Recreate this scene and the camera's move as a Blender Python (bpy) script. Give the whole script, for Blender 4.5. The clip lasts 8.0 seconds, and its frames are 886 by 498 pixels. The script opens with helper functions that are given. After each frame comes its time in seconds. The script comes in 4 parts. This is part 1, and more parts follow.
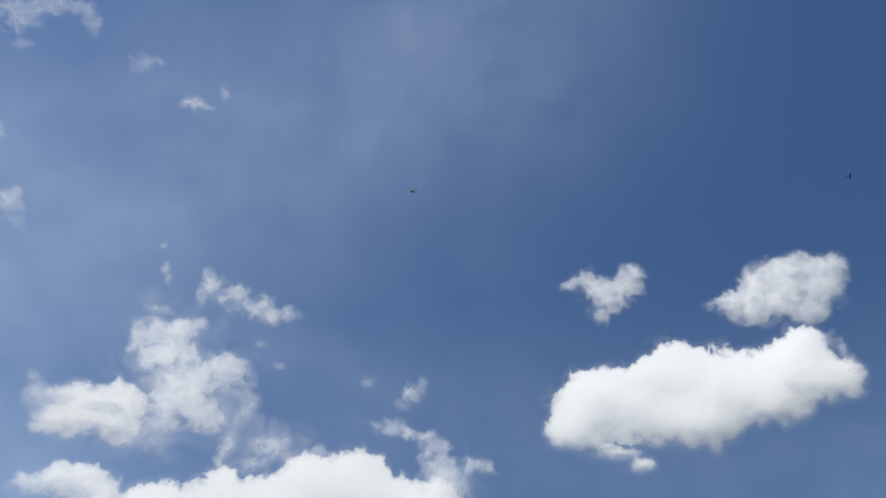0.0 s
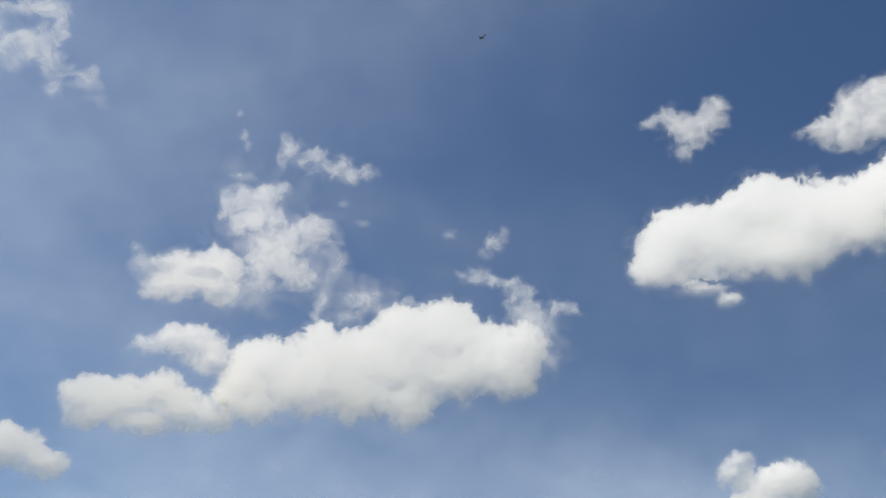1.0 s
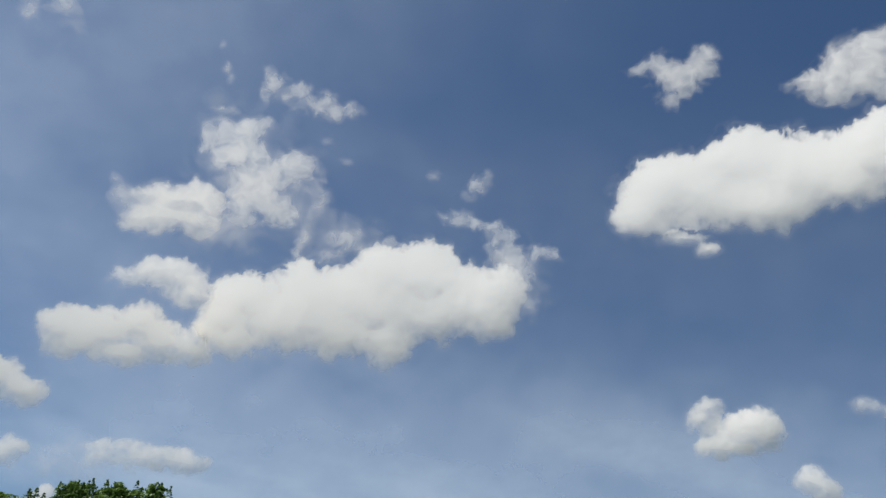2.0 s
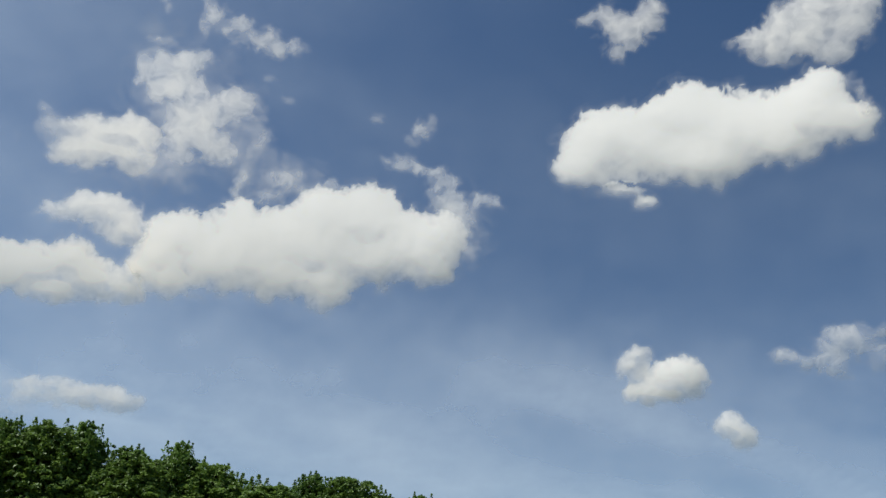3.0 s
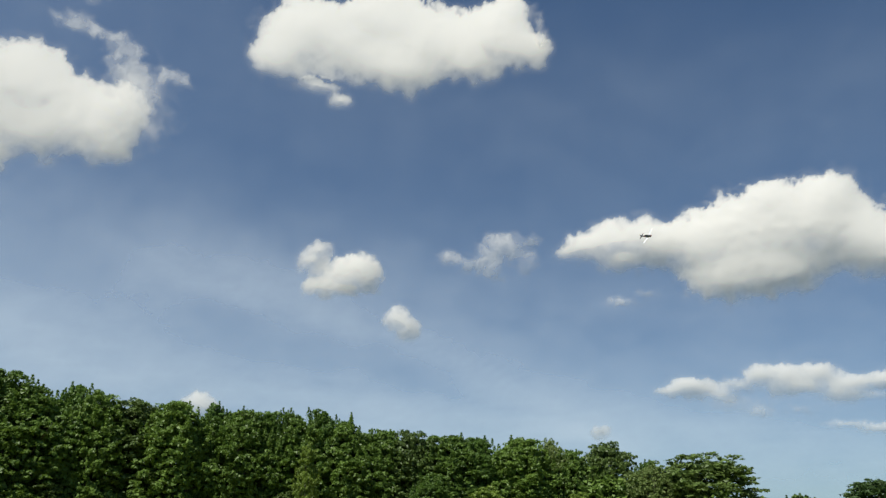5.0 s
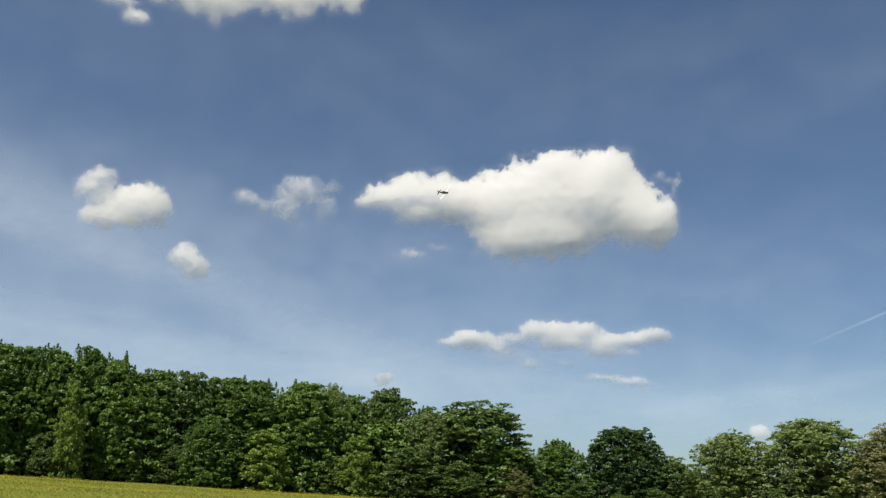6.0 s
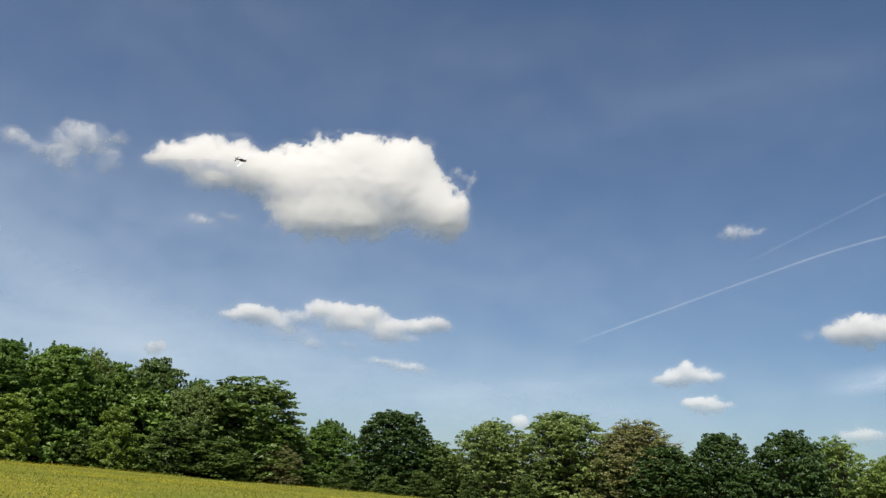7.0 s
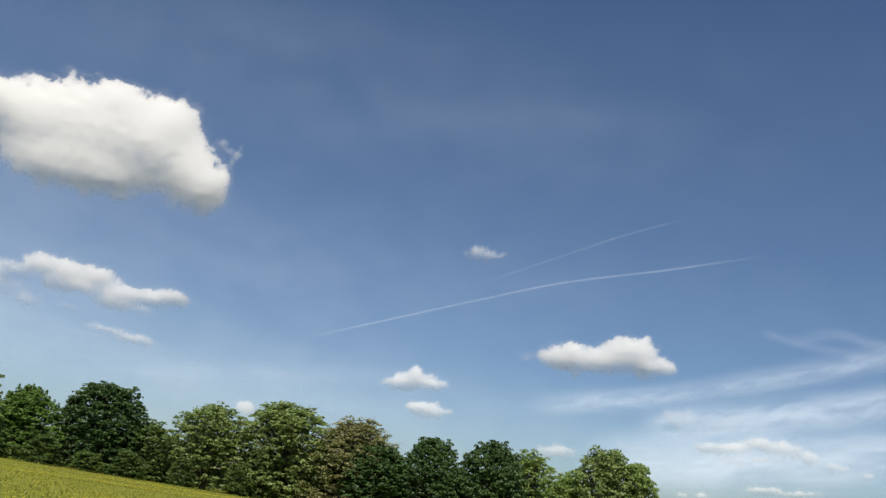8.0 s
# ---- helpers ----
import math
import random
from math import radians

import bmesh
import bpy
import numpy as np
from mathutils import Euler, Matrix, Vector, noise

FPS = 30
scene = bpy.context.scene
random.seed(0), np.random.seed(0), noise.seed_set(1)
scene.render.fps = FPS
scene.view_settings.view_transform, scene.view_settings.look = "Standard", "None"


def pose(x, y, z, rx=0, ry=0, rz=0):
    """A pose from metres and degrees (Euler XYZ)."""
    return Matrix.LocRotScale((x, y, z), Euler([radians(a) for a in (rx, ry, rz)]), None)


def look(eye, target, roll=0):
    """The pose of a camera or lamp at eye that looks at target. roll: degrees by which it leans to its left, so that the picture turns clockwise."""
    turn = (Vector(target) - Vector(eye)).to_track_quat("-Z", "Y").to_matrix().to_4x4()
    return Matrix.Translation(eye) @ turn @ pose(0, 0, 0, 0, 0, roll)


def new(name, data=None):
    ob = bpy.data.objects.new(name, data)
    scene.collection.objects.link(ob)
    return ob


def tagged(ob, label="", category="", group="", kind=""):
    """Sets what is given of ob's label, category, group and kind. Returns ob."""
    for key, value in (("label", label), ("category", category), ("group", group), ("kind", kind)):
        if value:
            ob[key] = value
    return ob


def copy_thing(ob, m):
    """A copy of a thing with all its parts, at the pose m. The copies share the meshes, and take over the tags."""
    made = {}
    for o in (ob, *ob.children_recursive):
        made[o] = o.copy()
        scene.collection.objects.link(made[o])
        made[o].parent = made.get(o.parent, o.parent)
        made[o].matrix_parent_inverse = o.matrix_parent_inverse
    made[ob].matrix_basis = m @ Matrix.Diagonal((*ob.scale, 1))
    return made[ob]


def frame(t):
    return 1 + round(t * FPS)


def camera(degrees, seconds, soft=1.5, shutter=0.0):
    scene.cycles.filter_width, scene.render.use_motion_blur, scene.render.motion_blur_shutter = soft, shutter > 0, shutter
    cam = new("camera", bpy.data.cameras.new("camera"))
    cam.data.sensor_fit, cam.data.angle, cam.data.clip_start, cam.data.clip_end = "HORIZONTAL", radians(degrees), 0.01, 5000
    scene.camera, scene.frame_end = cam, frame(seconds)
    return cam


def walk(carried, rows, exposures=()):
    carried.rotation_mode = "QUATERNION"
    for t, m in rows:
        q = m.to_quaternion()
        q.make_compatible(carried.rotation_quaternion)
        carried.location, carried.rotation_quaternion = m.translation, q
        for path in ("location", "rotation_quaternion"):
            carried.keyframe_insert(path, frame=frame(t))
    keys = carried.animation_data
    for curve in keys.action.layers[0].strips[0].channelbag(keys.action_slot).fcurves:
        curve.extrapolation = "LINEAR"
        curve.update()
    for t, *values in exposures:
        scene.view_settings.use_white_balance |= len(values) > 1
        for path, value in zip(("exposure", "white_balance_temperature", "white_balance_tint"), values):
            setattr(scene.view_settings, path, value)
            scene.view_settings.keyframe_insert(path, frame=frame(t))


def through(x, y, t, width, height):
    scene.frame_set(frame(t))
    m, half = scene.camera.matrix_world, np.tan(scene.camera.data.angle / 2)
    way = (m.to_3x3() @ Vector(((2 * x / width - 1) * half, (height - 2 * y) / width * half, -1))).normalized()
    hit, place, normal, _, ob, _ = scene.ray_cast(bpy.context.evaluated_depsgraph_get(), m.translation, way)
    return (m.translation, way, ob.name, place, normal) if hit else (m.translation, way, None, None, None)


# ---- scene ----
cam = camera(58.9, 8.0, soft=1.35)
EYE = (0.0, 0.0, 1.6)
# seconds, tilt, lean, heading: a person turning on the spot, looking up and then across the field
TURNS = [
    (0.0, 135.24, -3.98, 2.30), (0.5, 127.99, -4.44, 8.43), (1.0, 123.87, -4.61, 9.12), (2.3, 118.90, -6.04, 5.89),
    (2.5, 118.27, -6.17, 5.00), (3.0, 116.21, -5.03, 2.42), (3.5, 114.50, -4.19, -1.91), (4.0, 113.08, -3.57, -7.54),
    (4.2, 112.46, -2.99, -10.03), (5.3, 108.45, -0.04, -24.36), (5.5, 107.74, 0.06, -27.40), (6.0, 105.84, -0.43, -35.55),
    (6.5, 104.83, -1.44, -43.44), (7.0, 104.86, -2.48, -51.65), (7.5, 105.36, -4.41, -59.92), (8.0, 105.97, -6.98, -71.35),
]
walk(cam, [(t, pose(*EYE, rx, ry, rz)) for t, rx, ry, rz in TURNS], exposures=[(0.0, 0.28, 5950, 10), (1.0, 0.22, 6250, 10), (2.5, 0.04, 6200, 8), (4.0, 0.24, 6450, 6), (5.5, 0.18, 6500, 6), (6.5, 0.32, 6600, 11), (8.0, 0.27, 6480, 11)])

# ---- daylight ----
SUN_AZ, SUN_EL = -112.0, 59.0  # azimuth clockwise from +y, elevation


def way(az, el):
    a, e = radians(az), radians(el)
    return Vector((math.sin(a) * math.cos(e), math.cos(a) * math.cos(e), math.sin(e)))


world = bpy.data.worlds.new("sky")
scene.world = world
world.use_nodes = True
wn = world.node_tree
sky = wn.nodes.new("ShaderNodeTexSky")
sky.sky_type = "NISHITA"
sky.sun_disc = False
sky.sun_elevation, sky.sun_rotation = radians(SUN_EL), radians(SUN_AZ)
sky.altitude, sky.air_density, sky.dust_density, sky.ozone_density = 100.0, 1.0, 0.65, 4.8
wn.nodes["Background"].inputs["Strength"].default_value = 0.068
lift_in, lift_add = wn.nodes.new("ShaderNodeTexCoord"), wn.nodes.new("ShaderNodeVectorMath")
lift_add.operation = "ADD"
lift_add.inputs[1].default_value = (0, 0, 0.03)  # samples the sky a little higher, so the horizon is darker and less yellow
lift_norm = wn.nodes.new("ShaderNodeVectorMath")
lift_norm.operation = "NORMALIZE"
wn.links.new(lift_in.outputs["Generated"], lift_add.inputs[0])
wn.links.new(lift_add.outputs[0], lift_norm.inputs[0])
wn.links.new(lift_norm.outputs[0], sky.inputs["Vector"])
clear_air = wn.nodes.new("ShaderNodeVectorMath")  # a day of very clear air, a little bluer
clear_air.operation = "MULTIPLY"
clear_air.inputs[1].default_value = (0.865, 0.965, 1.03)
wn.links.new(sky.outputs["Color"], clear_air.inputs[0])
wn.links.new(clear_air.outputs[0], wn.nodes["Background"].inputs["Color"])
sun_data = bpy.data.lights.new("sun", "SUN")
sun_data.energy, sun_data.angle, sun_data.color = 4.8, radians(0.53), (1.0, 0.965, 0.92)
sun = new("sun", sun_data)
sun.matrix_world = look(way(SUN_AZ, SUN_EL) * 400, (0, 0, 0))

# ---- helpers of this scene ----


def rng(seed):
    return np.random.default_rng(seed)


def vnoise(x, y, seed):
    """Smooth lattice noise, 0 to 1, over arrays."""
    xi, yi = np.floor(x).astype(np.int64), np.floor(y).astype(np.int64)
    fx, fy = x - xi, y - yi
    fx, fy = fx * fx * fx * (fx * (fx * 6 - 15) + 10), fy * fy * fy * (fy * (fy * 6 - 15) + 10)

    def h(a, b):
        n = (a * 374761393 + b * 668265263 + seed * 974634777) & 0xFFFFFFFF
        n = ((n ^ (n >> 13)) * 1274126177) & 0xFFFFFFFF
        n = ((n ^ (n >> 15)) * 2246822519) & 0xFFFFFFFF
        return ((n ^ (n >> 16)) & 0xFFFFFF) / float(0xFFFFFF)

    a, b, c, d = h(xi, yi), h(xi + 1, yi), h(xi, yi + 1), h(xi + 1, yi + 1)
    return (a * (1 - fx) + b * fx) * (1 - fy) + (c * (1 - fx) + d * fx) * fy


def fbm(x, y, seed, octaves=5, gain=0.5):
    total, amp, norm = 0.0, 1.0, 0.0
    for k in range(octaves):
        total = total + amp * vnoise(x * 2 ** k + 13.7 * k, y * 2 ** k - 7.1 * k, seed + 31 * k)
        norm, amp = norm + amp, amp * gain
    return total / norm


def billow(x, y, seed, octaves=4):
    total, amp, norm = 0.0, 1.0, 0.0
    for k in range(octaves):
        total = total + amp * (1 - np.abs(2 * vnoise(x * 2 ** k + 5.3 * k, y * 2 ** k + 3.9 * k, seed + 17 * k) - 1))
        norm, amp = norm + amp, amp * 0.5
    return total / norm


def mesh_from(name, verts, faces, material, smooth=False):
    me = bpy.data.meshes.new(name)
    me.from_pydata(verts, [], faces)
    me.materials.append(material)
    if smooth:
        me.shade_smooth()
    return me


def leaves_mesh(name, corners, material):
    """A mesh of separate faces from an (n, corners, 3) array."""
    n, k = corners.shape[:2]
    me = bpy.data.meshes.new(name)
    me.vertices.add(k * n)
    me.vertices.foreach_set("co", np.ascontiguousarray(corners, dtype=np.float32).ravel())
    me.loops.add(k * n)
    me.loops.foreach_set("vertex_index", np.arange(k * n, dtype=np.int32))
    me.polygons.add(n)
    me.polygons.foreach_set("loop_start", np.arange(0, k * n, k, dtype=np.int32))
    me.polygons.foreach_set("loop_total", np.full(n, k, dtype=np.int32))
    me.materials.append(material)
    me.update(calc_edges=True)
    return me


def part(name, me, parent, label=""):
    ob = new(name, me)
    ob.parent = parent
    return tagged(ob, label)


def bm_part(name, bm, material, parent, label="", smooth=True):
    me = bpy.data.meshes.new(name)
    bm.to_mesh(me)
    bm.free()
    me.materials.append(material)
    if smooth:
        me.shade_smooth()
    return part(name, me, parent, label)


# ---- materials ----


def mat(name):
    m = bpy.data.materials.new(name)
    m.use_nodes = True
    nt = m.node_tree
    return m, nt, nt.nodes, nt.links, nt.nodes["Principled BSDF"], nt.nodes["Material Output"]


def math_node(nt, op, a, b=None, clamp=False):
    n = nt.nodes.new("ShaderNodeMath")
    n.operation, n.use_clamp = op, clamp
    for i, v in enumerate((a, b)):
        if v is None:
            continue
        if isinstance(v, (int, float)):
            n.inputs[i].default_value = v
        else:
            nt.links.new(v, n.inputs[i])
    return n.outputs[0]


def ramp(nt, fac, stops):
    n = nt.nodes.new("ShaderNodeValToRGB")
    el = n.color_ramp.elements
    while len(el) < len(stops):
        el.new(0.5)
    for e, (p, c) in zip(el, stops):
        e.position, e.color = p, (*c, 1)
    nt.links.new(fac, n.inputs[0])
    return n.outputs[0]


def noise_tex(nt, scale, detail=4.0, rough=0.55, coord="Object", stretch=None):
    tc = nt.nodes.new("ShaderNodeTexCoord")
    n = nt.nodes.new("ShaderNodeTexNoise")
    n.inputs["Scale"].default_value, n.inputs["Detail"].default_value, n.inputs["Roughness"].default_value = scale, detail, rough
    src = tc.outputs[coord]
    if stretch:
        mp = nt.nodes.new("ShaderNodeMapping")
        mp.inputs["Scale"].default_value = stretch
        nt.links.new(src, mp.inputs[0])
        src = mp.outputs[0]
    nt.links.new(src, n.inputs["Vector"])
    return n.outputs["Fac"]


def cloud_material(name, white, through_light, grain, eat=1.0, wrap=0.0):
    """Water droplets: scatters light back and through; the thickness stored on the mesh sets how much sky shows."""
    m, nt, nodes, links, bsdf, out = mat(name)
    nodes.remove(bsdf)
    dif, tra = nodes.new("ShaderNodeBsdfDiffuse"), nodes.new("ShaderNodeBsdfTranslucent")
    dif.inputs[0].default_value = (*white, 1)
    tra.inputs[0].default_value = (*[c * through_light for c in white], 1)
    # shading normals bent sunward by wrap, imitating light scattered many times inside
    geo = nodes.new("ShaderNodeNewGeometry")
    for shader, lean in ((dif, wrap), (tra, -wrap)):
        bent_normal, unit = nodes.new("ShaderNodeVectorMath"), nodes.new("ShaderNodeVectorMath")
        bent_normal.operation, unit.operation = "ADD", "NORMALIZE"
        bent_normal.inputs[1].default_value = way(SUN_AZ, SUN_EL) * lean
        links.new(geo.outputs["Normal"], bent_normal.inputs[0])
        links.new(bent_normal.outputs[0], unit.inputs[0])
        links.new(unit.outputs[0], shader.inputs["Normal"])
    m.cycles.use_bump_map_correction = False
    add = nodes.new("ShaderNodeAddShader")
    links.new(dif.outputs[0], add.inputs[0])
    links.new(tra.outputs[0], add.inputs[1])
    at = nodes.new("ShaderNodeAttribute")
    at.attribute_name = "thickness"
    fine = noise_tex(nt, grain, 4.0, 0.55)
    edge = math_node(nt, "MULTIPLY", math_node(nt, "SUBTRACT", fine, 0.5), eat)
    # the grain eats into thin parts, not into thick ones
    thin = math_node(nt, "SUBTRACT", 1.0, at.outputs["Fac"])
    a = math_node(nt, "ADD", at.outputs["Fac"], math_node(nt, "MULTIPLY", edge, math_node(nt, "MULTIPLY", thin, math_node(nt, "MINIMUM", math_node(nt, "MULTIPLY", at.outputs["Fac"], 6.0), 1.0))), clamp=True)
    mix, clear = nodes.new("ShaderNodeMixShader"), nodes.new("ShaderNodeBsdfTransparent")
    links.new(a, mix.inputs[0])
    links.new(clear.outputs[0], mix.inputs[1])
    links.new(add.outputs[0], mix.inputs[2])
    links.new(mix.outputs[0], out.inputs[0])
    return m


# only the ice cloud has its normals bent sunward, evening out its brightness
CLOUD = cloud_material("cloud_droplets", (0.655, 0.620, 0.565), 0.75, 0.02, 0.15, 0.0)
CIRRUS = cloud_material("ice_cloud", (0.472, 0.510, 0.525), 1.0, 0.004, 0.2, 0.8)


def leaf_material(name, dark, light, through=0.36):
    m, nt, nodes, links, bsdf, out = mat(name)
    geo, info = nodes.new("ShaderNodeNewGeometry"), nodes.new("ShaderNodeObjectInfo")
    big = noise_tex(nt, 0.45, 3.0)
    f = math_node(nt, "ADD", math_node(nt, "MULTIPLY", geo.outputs["Random Per Island"], 0.55), math_node(nt, "MULTIPLY", big, 0.55))
    f = math_node(nt, "ADD", f, math_node(nt, "MULTIPLY", math_node(nt, "SUBTRACT", info.outputs["Random"], 0.5), 0.3), clamp=True)
    col = ramp(nt, f, [(0.1, dark), (0.95, light)])
    links.new(col, bsdf.inputs["Base Color"])
    bsdf.inputs["Roughness"].default_value = 0.5
    bsdf.inputs["Specular IOR Level"].default_value = 0.35
    tr = nodes.new("ShaderNodeBsdfTranslucent")
    links.new(col, tr.inputs[0])
    mix = nodes.new("ShaderNodeMixShader")
    mix.inputs[0].default_value = through
    links.new(bsdf.outputs[0], mix.inputs[1])
    links.new(tr.outputs[0], mix.inputs[2])
    links.new(mix.outputs[0], out.inputs[0])
    return m


LEAF = {
    "maple": leaf_material("maple_leaf", (0.072, 0.130, 0.024), (0.195, 0.292, 0.052)),
    "oak": leaf_material("oak_leaf", (0.062, 0.102, 0.026), (0.150, 0.212, 0.046), 0.28),
    "ash": leaf_material("ash_leaf", (0.140, 0.195, 0.050), (0.250, 0.315, 0.092)),
    "lime": leaf_material("lime_leaf", (0.06, 0.12, 0.02), (0.16, 0.255, 0.045)),
    "willow": leaf_material("willow_leaf", (0.125, 0.19, 0.038), (0.27, 0.355, 0.085)),
    "chestnut": leaf_material("chestnut_leaf", (0.032, 0.068, 0.016), (0.105, 0.165, 0.040), 0.25),
    "brown": leaf_material("budding_leaf", (0.150, 0.158, 0.055), (0.285, 0.275, 0.100)),
    "bush": leaf_material("bush_leaf", (0.050, 0.088, 0.018), (0.140, 0.195, 0.040)),
    "blossom": leaf_material("hawthorn_leaf", (0.110, 0.172, 0.024), (0.245, 0.325, 0.052)),
}

BARK, nt_, nodes_, links_, bsdf_, out_ = mat("bark")
links_.new(ramp(nt_, noise_tex(nt_, 3.0, 6.0, 0.6, stretch=(1, 1, 0.2)), [(0.3, (0.05, 0.04, 0.03)), (0.7, (0.17, 0.14, 0.11))]), bsdf_.inputs["Base Color"])
bsdf_.inputs["Roughness"].default_value = 0.9
TWIG, nt_, nodes_, links_, bsdf_, out_ = mat("twig")
links_.new(ramp(nt_, noise_tex(nt_, 1.5, 4.0), [(0.3, (0.19, 0.168, 0.105)), (0.7, (0.32, 0.285, 0.18))]), bsdf_.inputs["Base Color"])
bsdf_.inputs["Roughness"].default_value = 0.9

FIELD, nt_, nodes_, links_, bsdf_, out_ = mat("meadow")
g1 = ramp(nt_, noise_tex(nt_, 0.11, 5.0, 0.6), [(0.3, (0.160, 0.180, 0.022)), (0.55, (0.216, 0.215, 0.029)), (0.75, (0.266, 0.236, 0.032))])
g2 = ramp(nt_, noise_tex(nt_, 2.4, 6.0, 0.7), [(0.3, (0.58, 0.62, 0.52)), (0.7, (1.08, 1.05, 0.98))])
mul = nodes_.new("ShaderNodeMix")
mul.data_type, mul.blend_type = "RGBA", "MULTIPLY"
mul.inputs["Factor"].default_value = 1.0
# beyond the meadow: unseen made-up patchwork of woods, pasture, ploughland, muting bounce onto clouds
tc_, ln_ = nodes_.new("ShaderNodeTexCoord"), nodes_.new("ShaderNodeVectorMath")
ln_.operation = "LENGTH"
links_.new(tc_.outputs["Object"], ln_.inputs[0])
vo_ = nodes_.new("ShaderNodeTexVoronoi")
vo_.inputs["Scale"].default_value = 0.006
links_.new(tc_.outputs["Object"], vo_.inputs["Vector"])
sep_ = nodes_.new("ShaderNodeSeparateColor")
links_.new(vo_.outputs["Color"], sep_.inputs[0])
land = ramp(nt_, sep_.outputs[0], [(0.2, (0.05, 0.065, 0.03)), (0.5, (0.12, 0.13, 0.06)), (0.75, (0.22, 0.19, 0.14)), (0.95, (0.15, 0.12, 0.09))])
far_ = nodes_.new("ShaderNodeMix")
far_.data_type = "RGBA"
links_.new(math_node(nt_, "MULTIPLY", math_node(nt_, "SUBTRACT", ln_.outputs["Value"], 125.0), 0.05, True), far_.inputs["Factor"])
links_.new(g1, far_.inputs[6])
links_.new(land, far_.inputs[7])
links_.new(far_.outputs[2], mul.inputs[6])
links_.new(g2, mul.inputs[7])
links_.new(mul.outputs[2], bsdf_.inputs["Base Color"])
bsdf_.inputs["Roughness"].default_value = 0.95
bsdf_.inputs["Specular IOR Level"].default_value = 0.1
bump = nodes_.new("ShaderNodeBump")
bump.inputs["Strength"].default_value, bump.inputs["Distance"].default_value = 0.6, 0.15
links_.new(noise_tex(nt_, 5.0, 6.0, 0.7), bump.inputs["Height"])
links_.new(bump.outputs[0], bsdf_.inputs["Normal"])

# ---- ground: a sloping meadow that levels out far away ----


def field_z(x, y):
    """Height of the ground."""
    r = np.hypot(x, y)
    keep = np.where(r < 160, 1.0, 160.0 / np.maximum(r, 1.0))
    lumps = (fbm(np.asarray(x) / 9.0 + 50, np.asarray(y) / 9.0 + 50, 5, 3) - 0.5) * 0.25 * np.clip((r - 4) / 20, 0, 1)
    return (-0.0574 * x + 0.0181 * y) * keep - np.maximum(r - 260, 0) * 0.004 + lumps


def ground():
    rad = np.concatenate([np.linspace(0.0, 140, 100), np.geomspace(146, 4800, 40)])
    ang = np.linspace(0, 2 * np.pi, 241)[:-1]
    rr, aa = np.meshgrid(rad[1:], ang, indexing="ij")
    x, y = rr * np.sin(aa), rr * np.cos(aa)
    z = field_z(x, y)
    verts = [(0.0, 0.0, float(field_z(np.array([0.0]), np.array([0.0]))[0]))] + list(zip(x.ravel().tolist(), y.ravel().tolist(), z.ravel().tolist()))
    n = len(ang)
    faces = [(0, 1 + (j + 1) % n, 1 + j) for j in range(n)]
    for i in range(len(rad) - 2):
        for j in range(n):
            a, b = 1 + i * n + j, 1 + i * n + (j + 1) % n
            faces.append((a, b, b + n, a + n))
    ob = new("ground", mesh_from("ground", verts, faces, FIELD, True))
    return tagged(ob, "green meadow full of yellow buttercups, sloping gently", "field", kind="structure")


ground()


def hz(x, y):
    return float(field_z(np.array([float(x)]), np.array([float(y)]))[0])


# ---- clouds ----


def smoothstep(a, b, v):
    s = np.clip((v - a) / (b - a), 0, 1)
    return s * s * (3 - 2 * s)


def blur(a, n):
    """A soft mean over about n cells each way."""
    n = max(int(n), 1)
    for axis in (0, 1):
        for _ in range(3):
            c = np.cumsum(np.concatenate([np.repeat(np.take(a, [0], axis), n + 1, axis), a, np.repeat(np.take(a, [-1], axis), n, axis)], axis), axis)
            hi, lo = np.take(c, range(2 * n + 1, c.shape[axis]), axis), np.take(c, range(0, c.shape[axis] - 2 * n - 1), axis)
            a = (hi - lo) / (2 * n + 1)
    return a


def islands(mask):
    """The connected patches of a grid, as lists of flat cell numbers."""
    ny, nx = mask.shape
    todo, flat = set(np.flatnonzero(mask.ravel()).tolist()), []
    while todo:
        stack, lump = [todo.pop()], []
        while stack:
            c = stack.pop()
            lump.append(c)
            x = c % nx
            for d, ok in ((1, x < nx - 1), (-1, x > 0), (nx, True), (-nx, True)):
                if ok and c + d in todo:
                    todo.remove(c + d)
                    stack.append(c + d)
        flat.append(sorted(lump))
    return flat


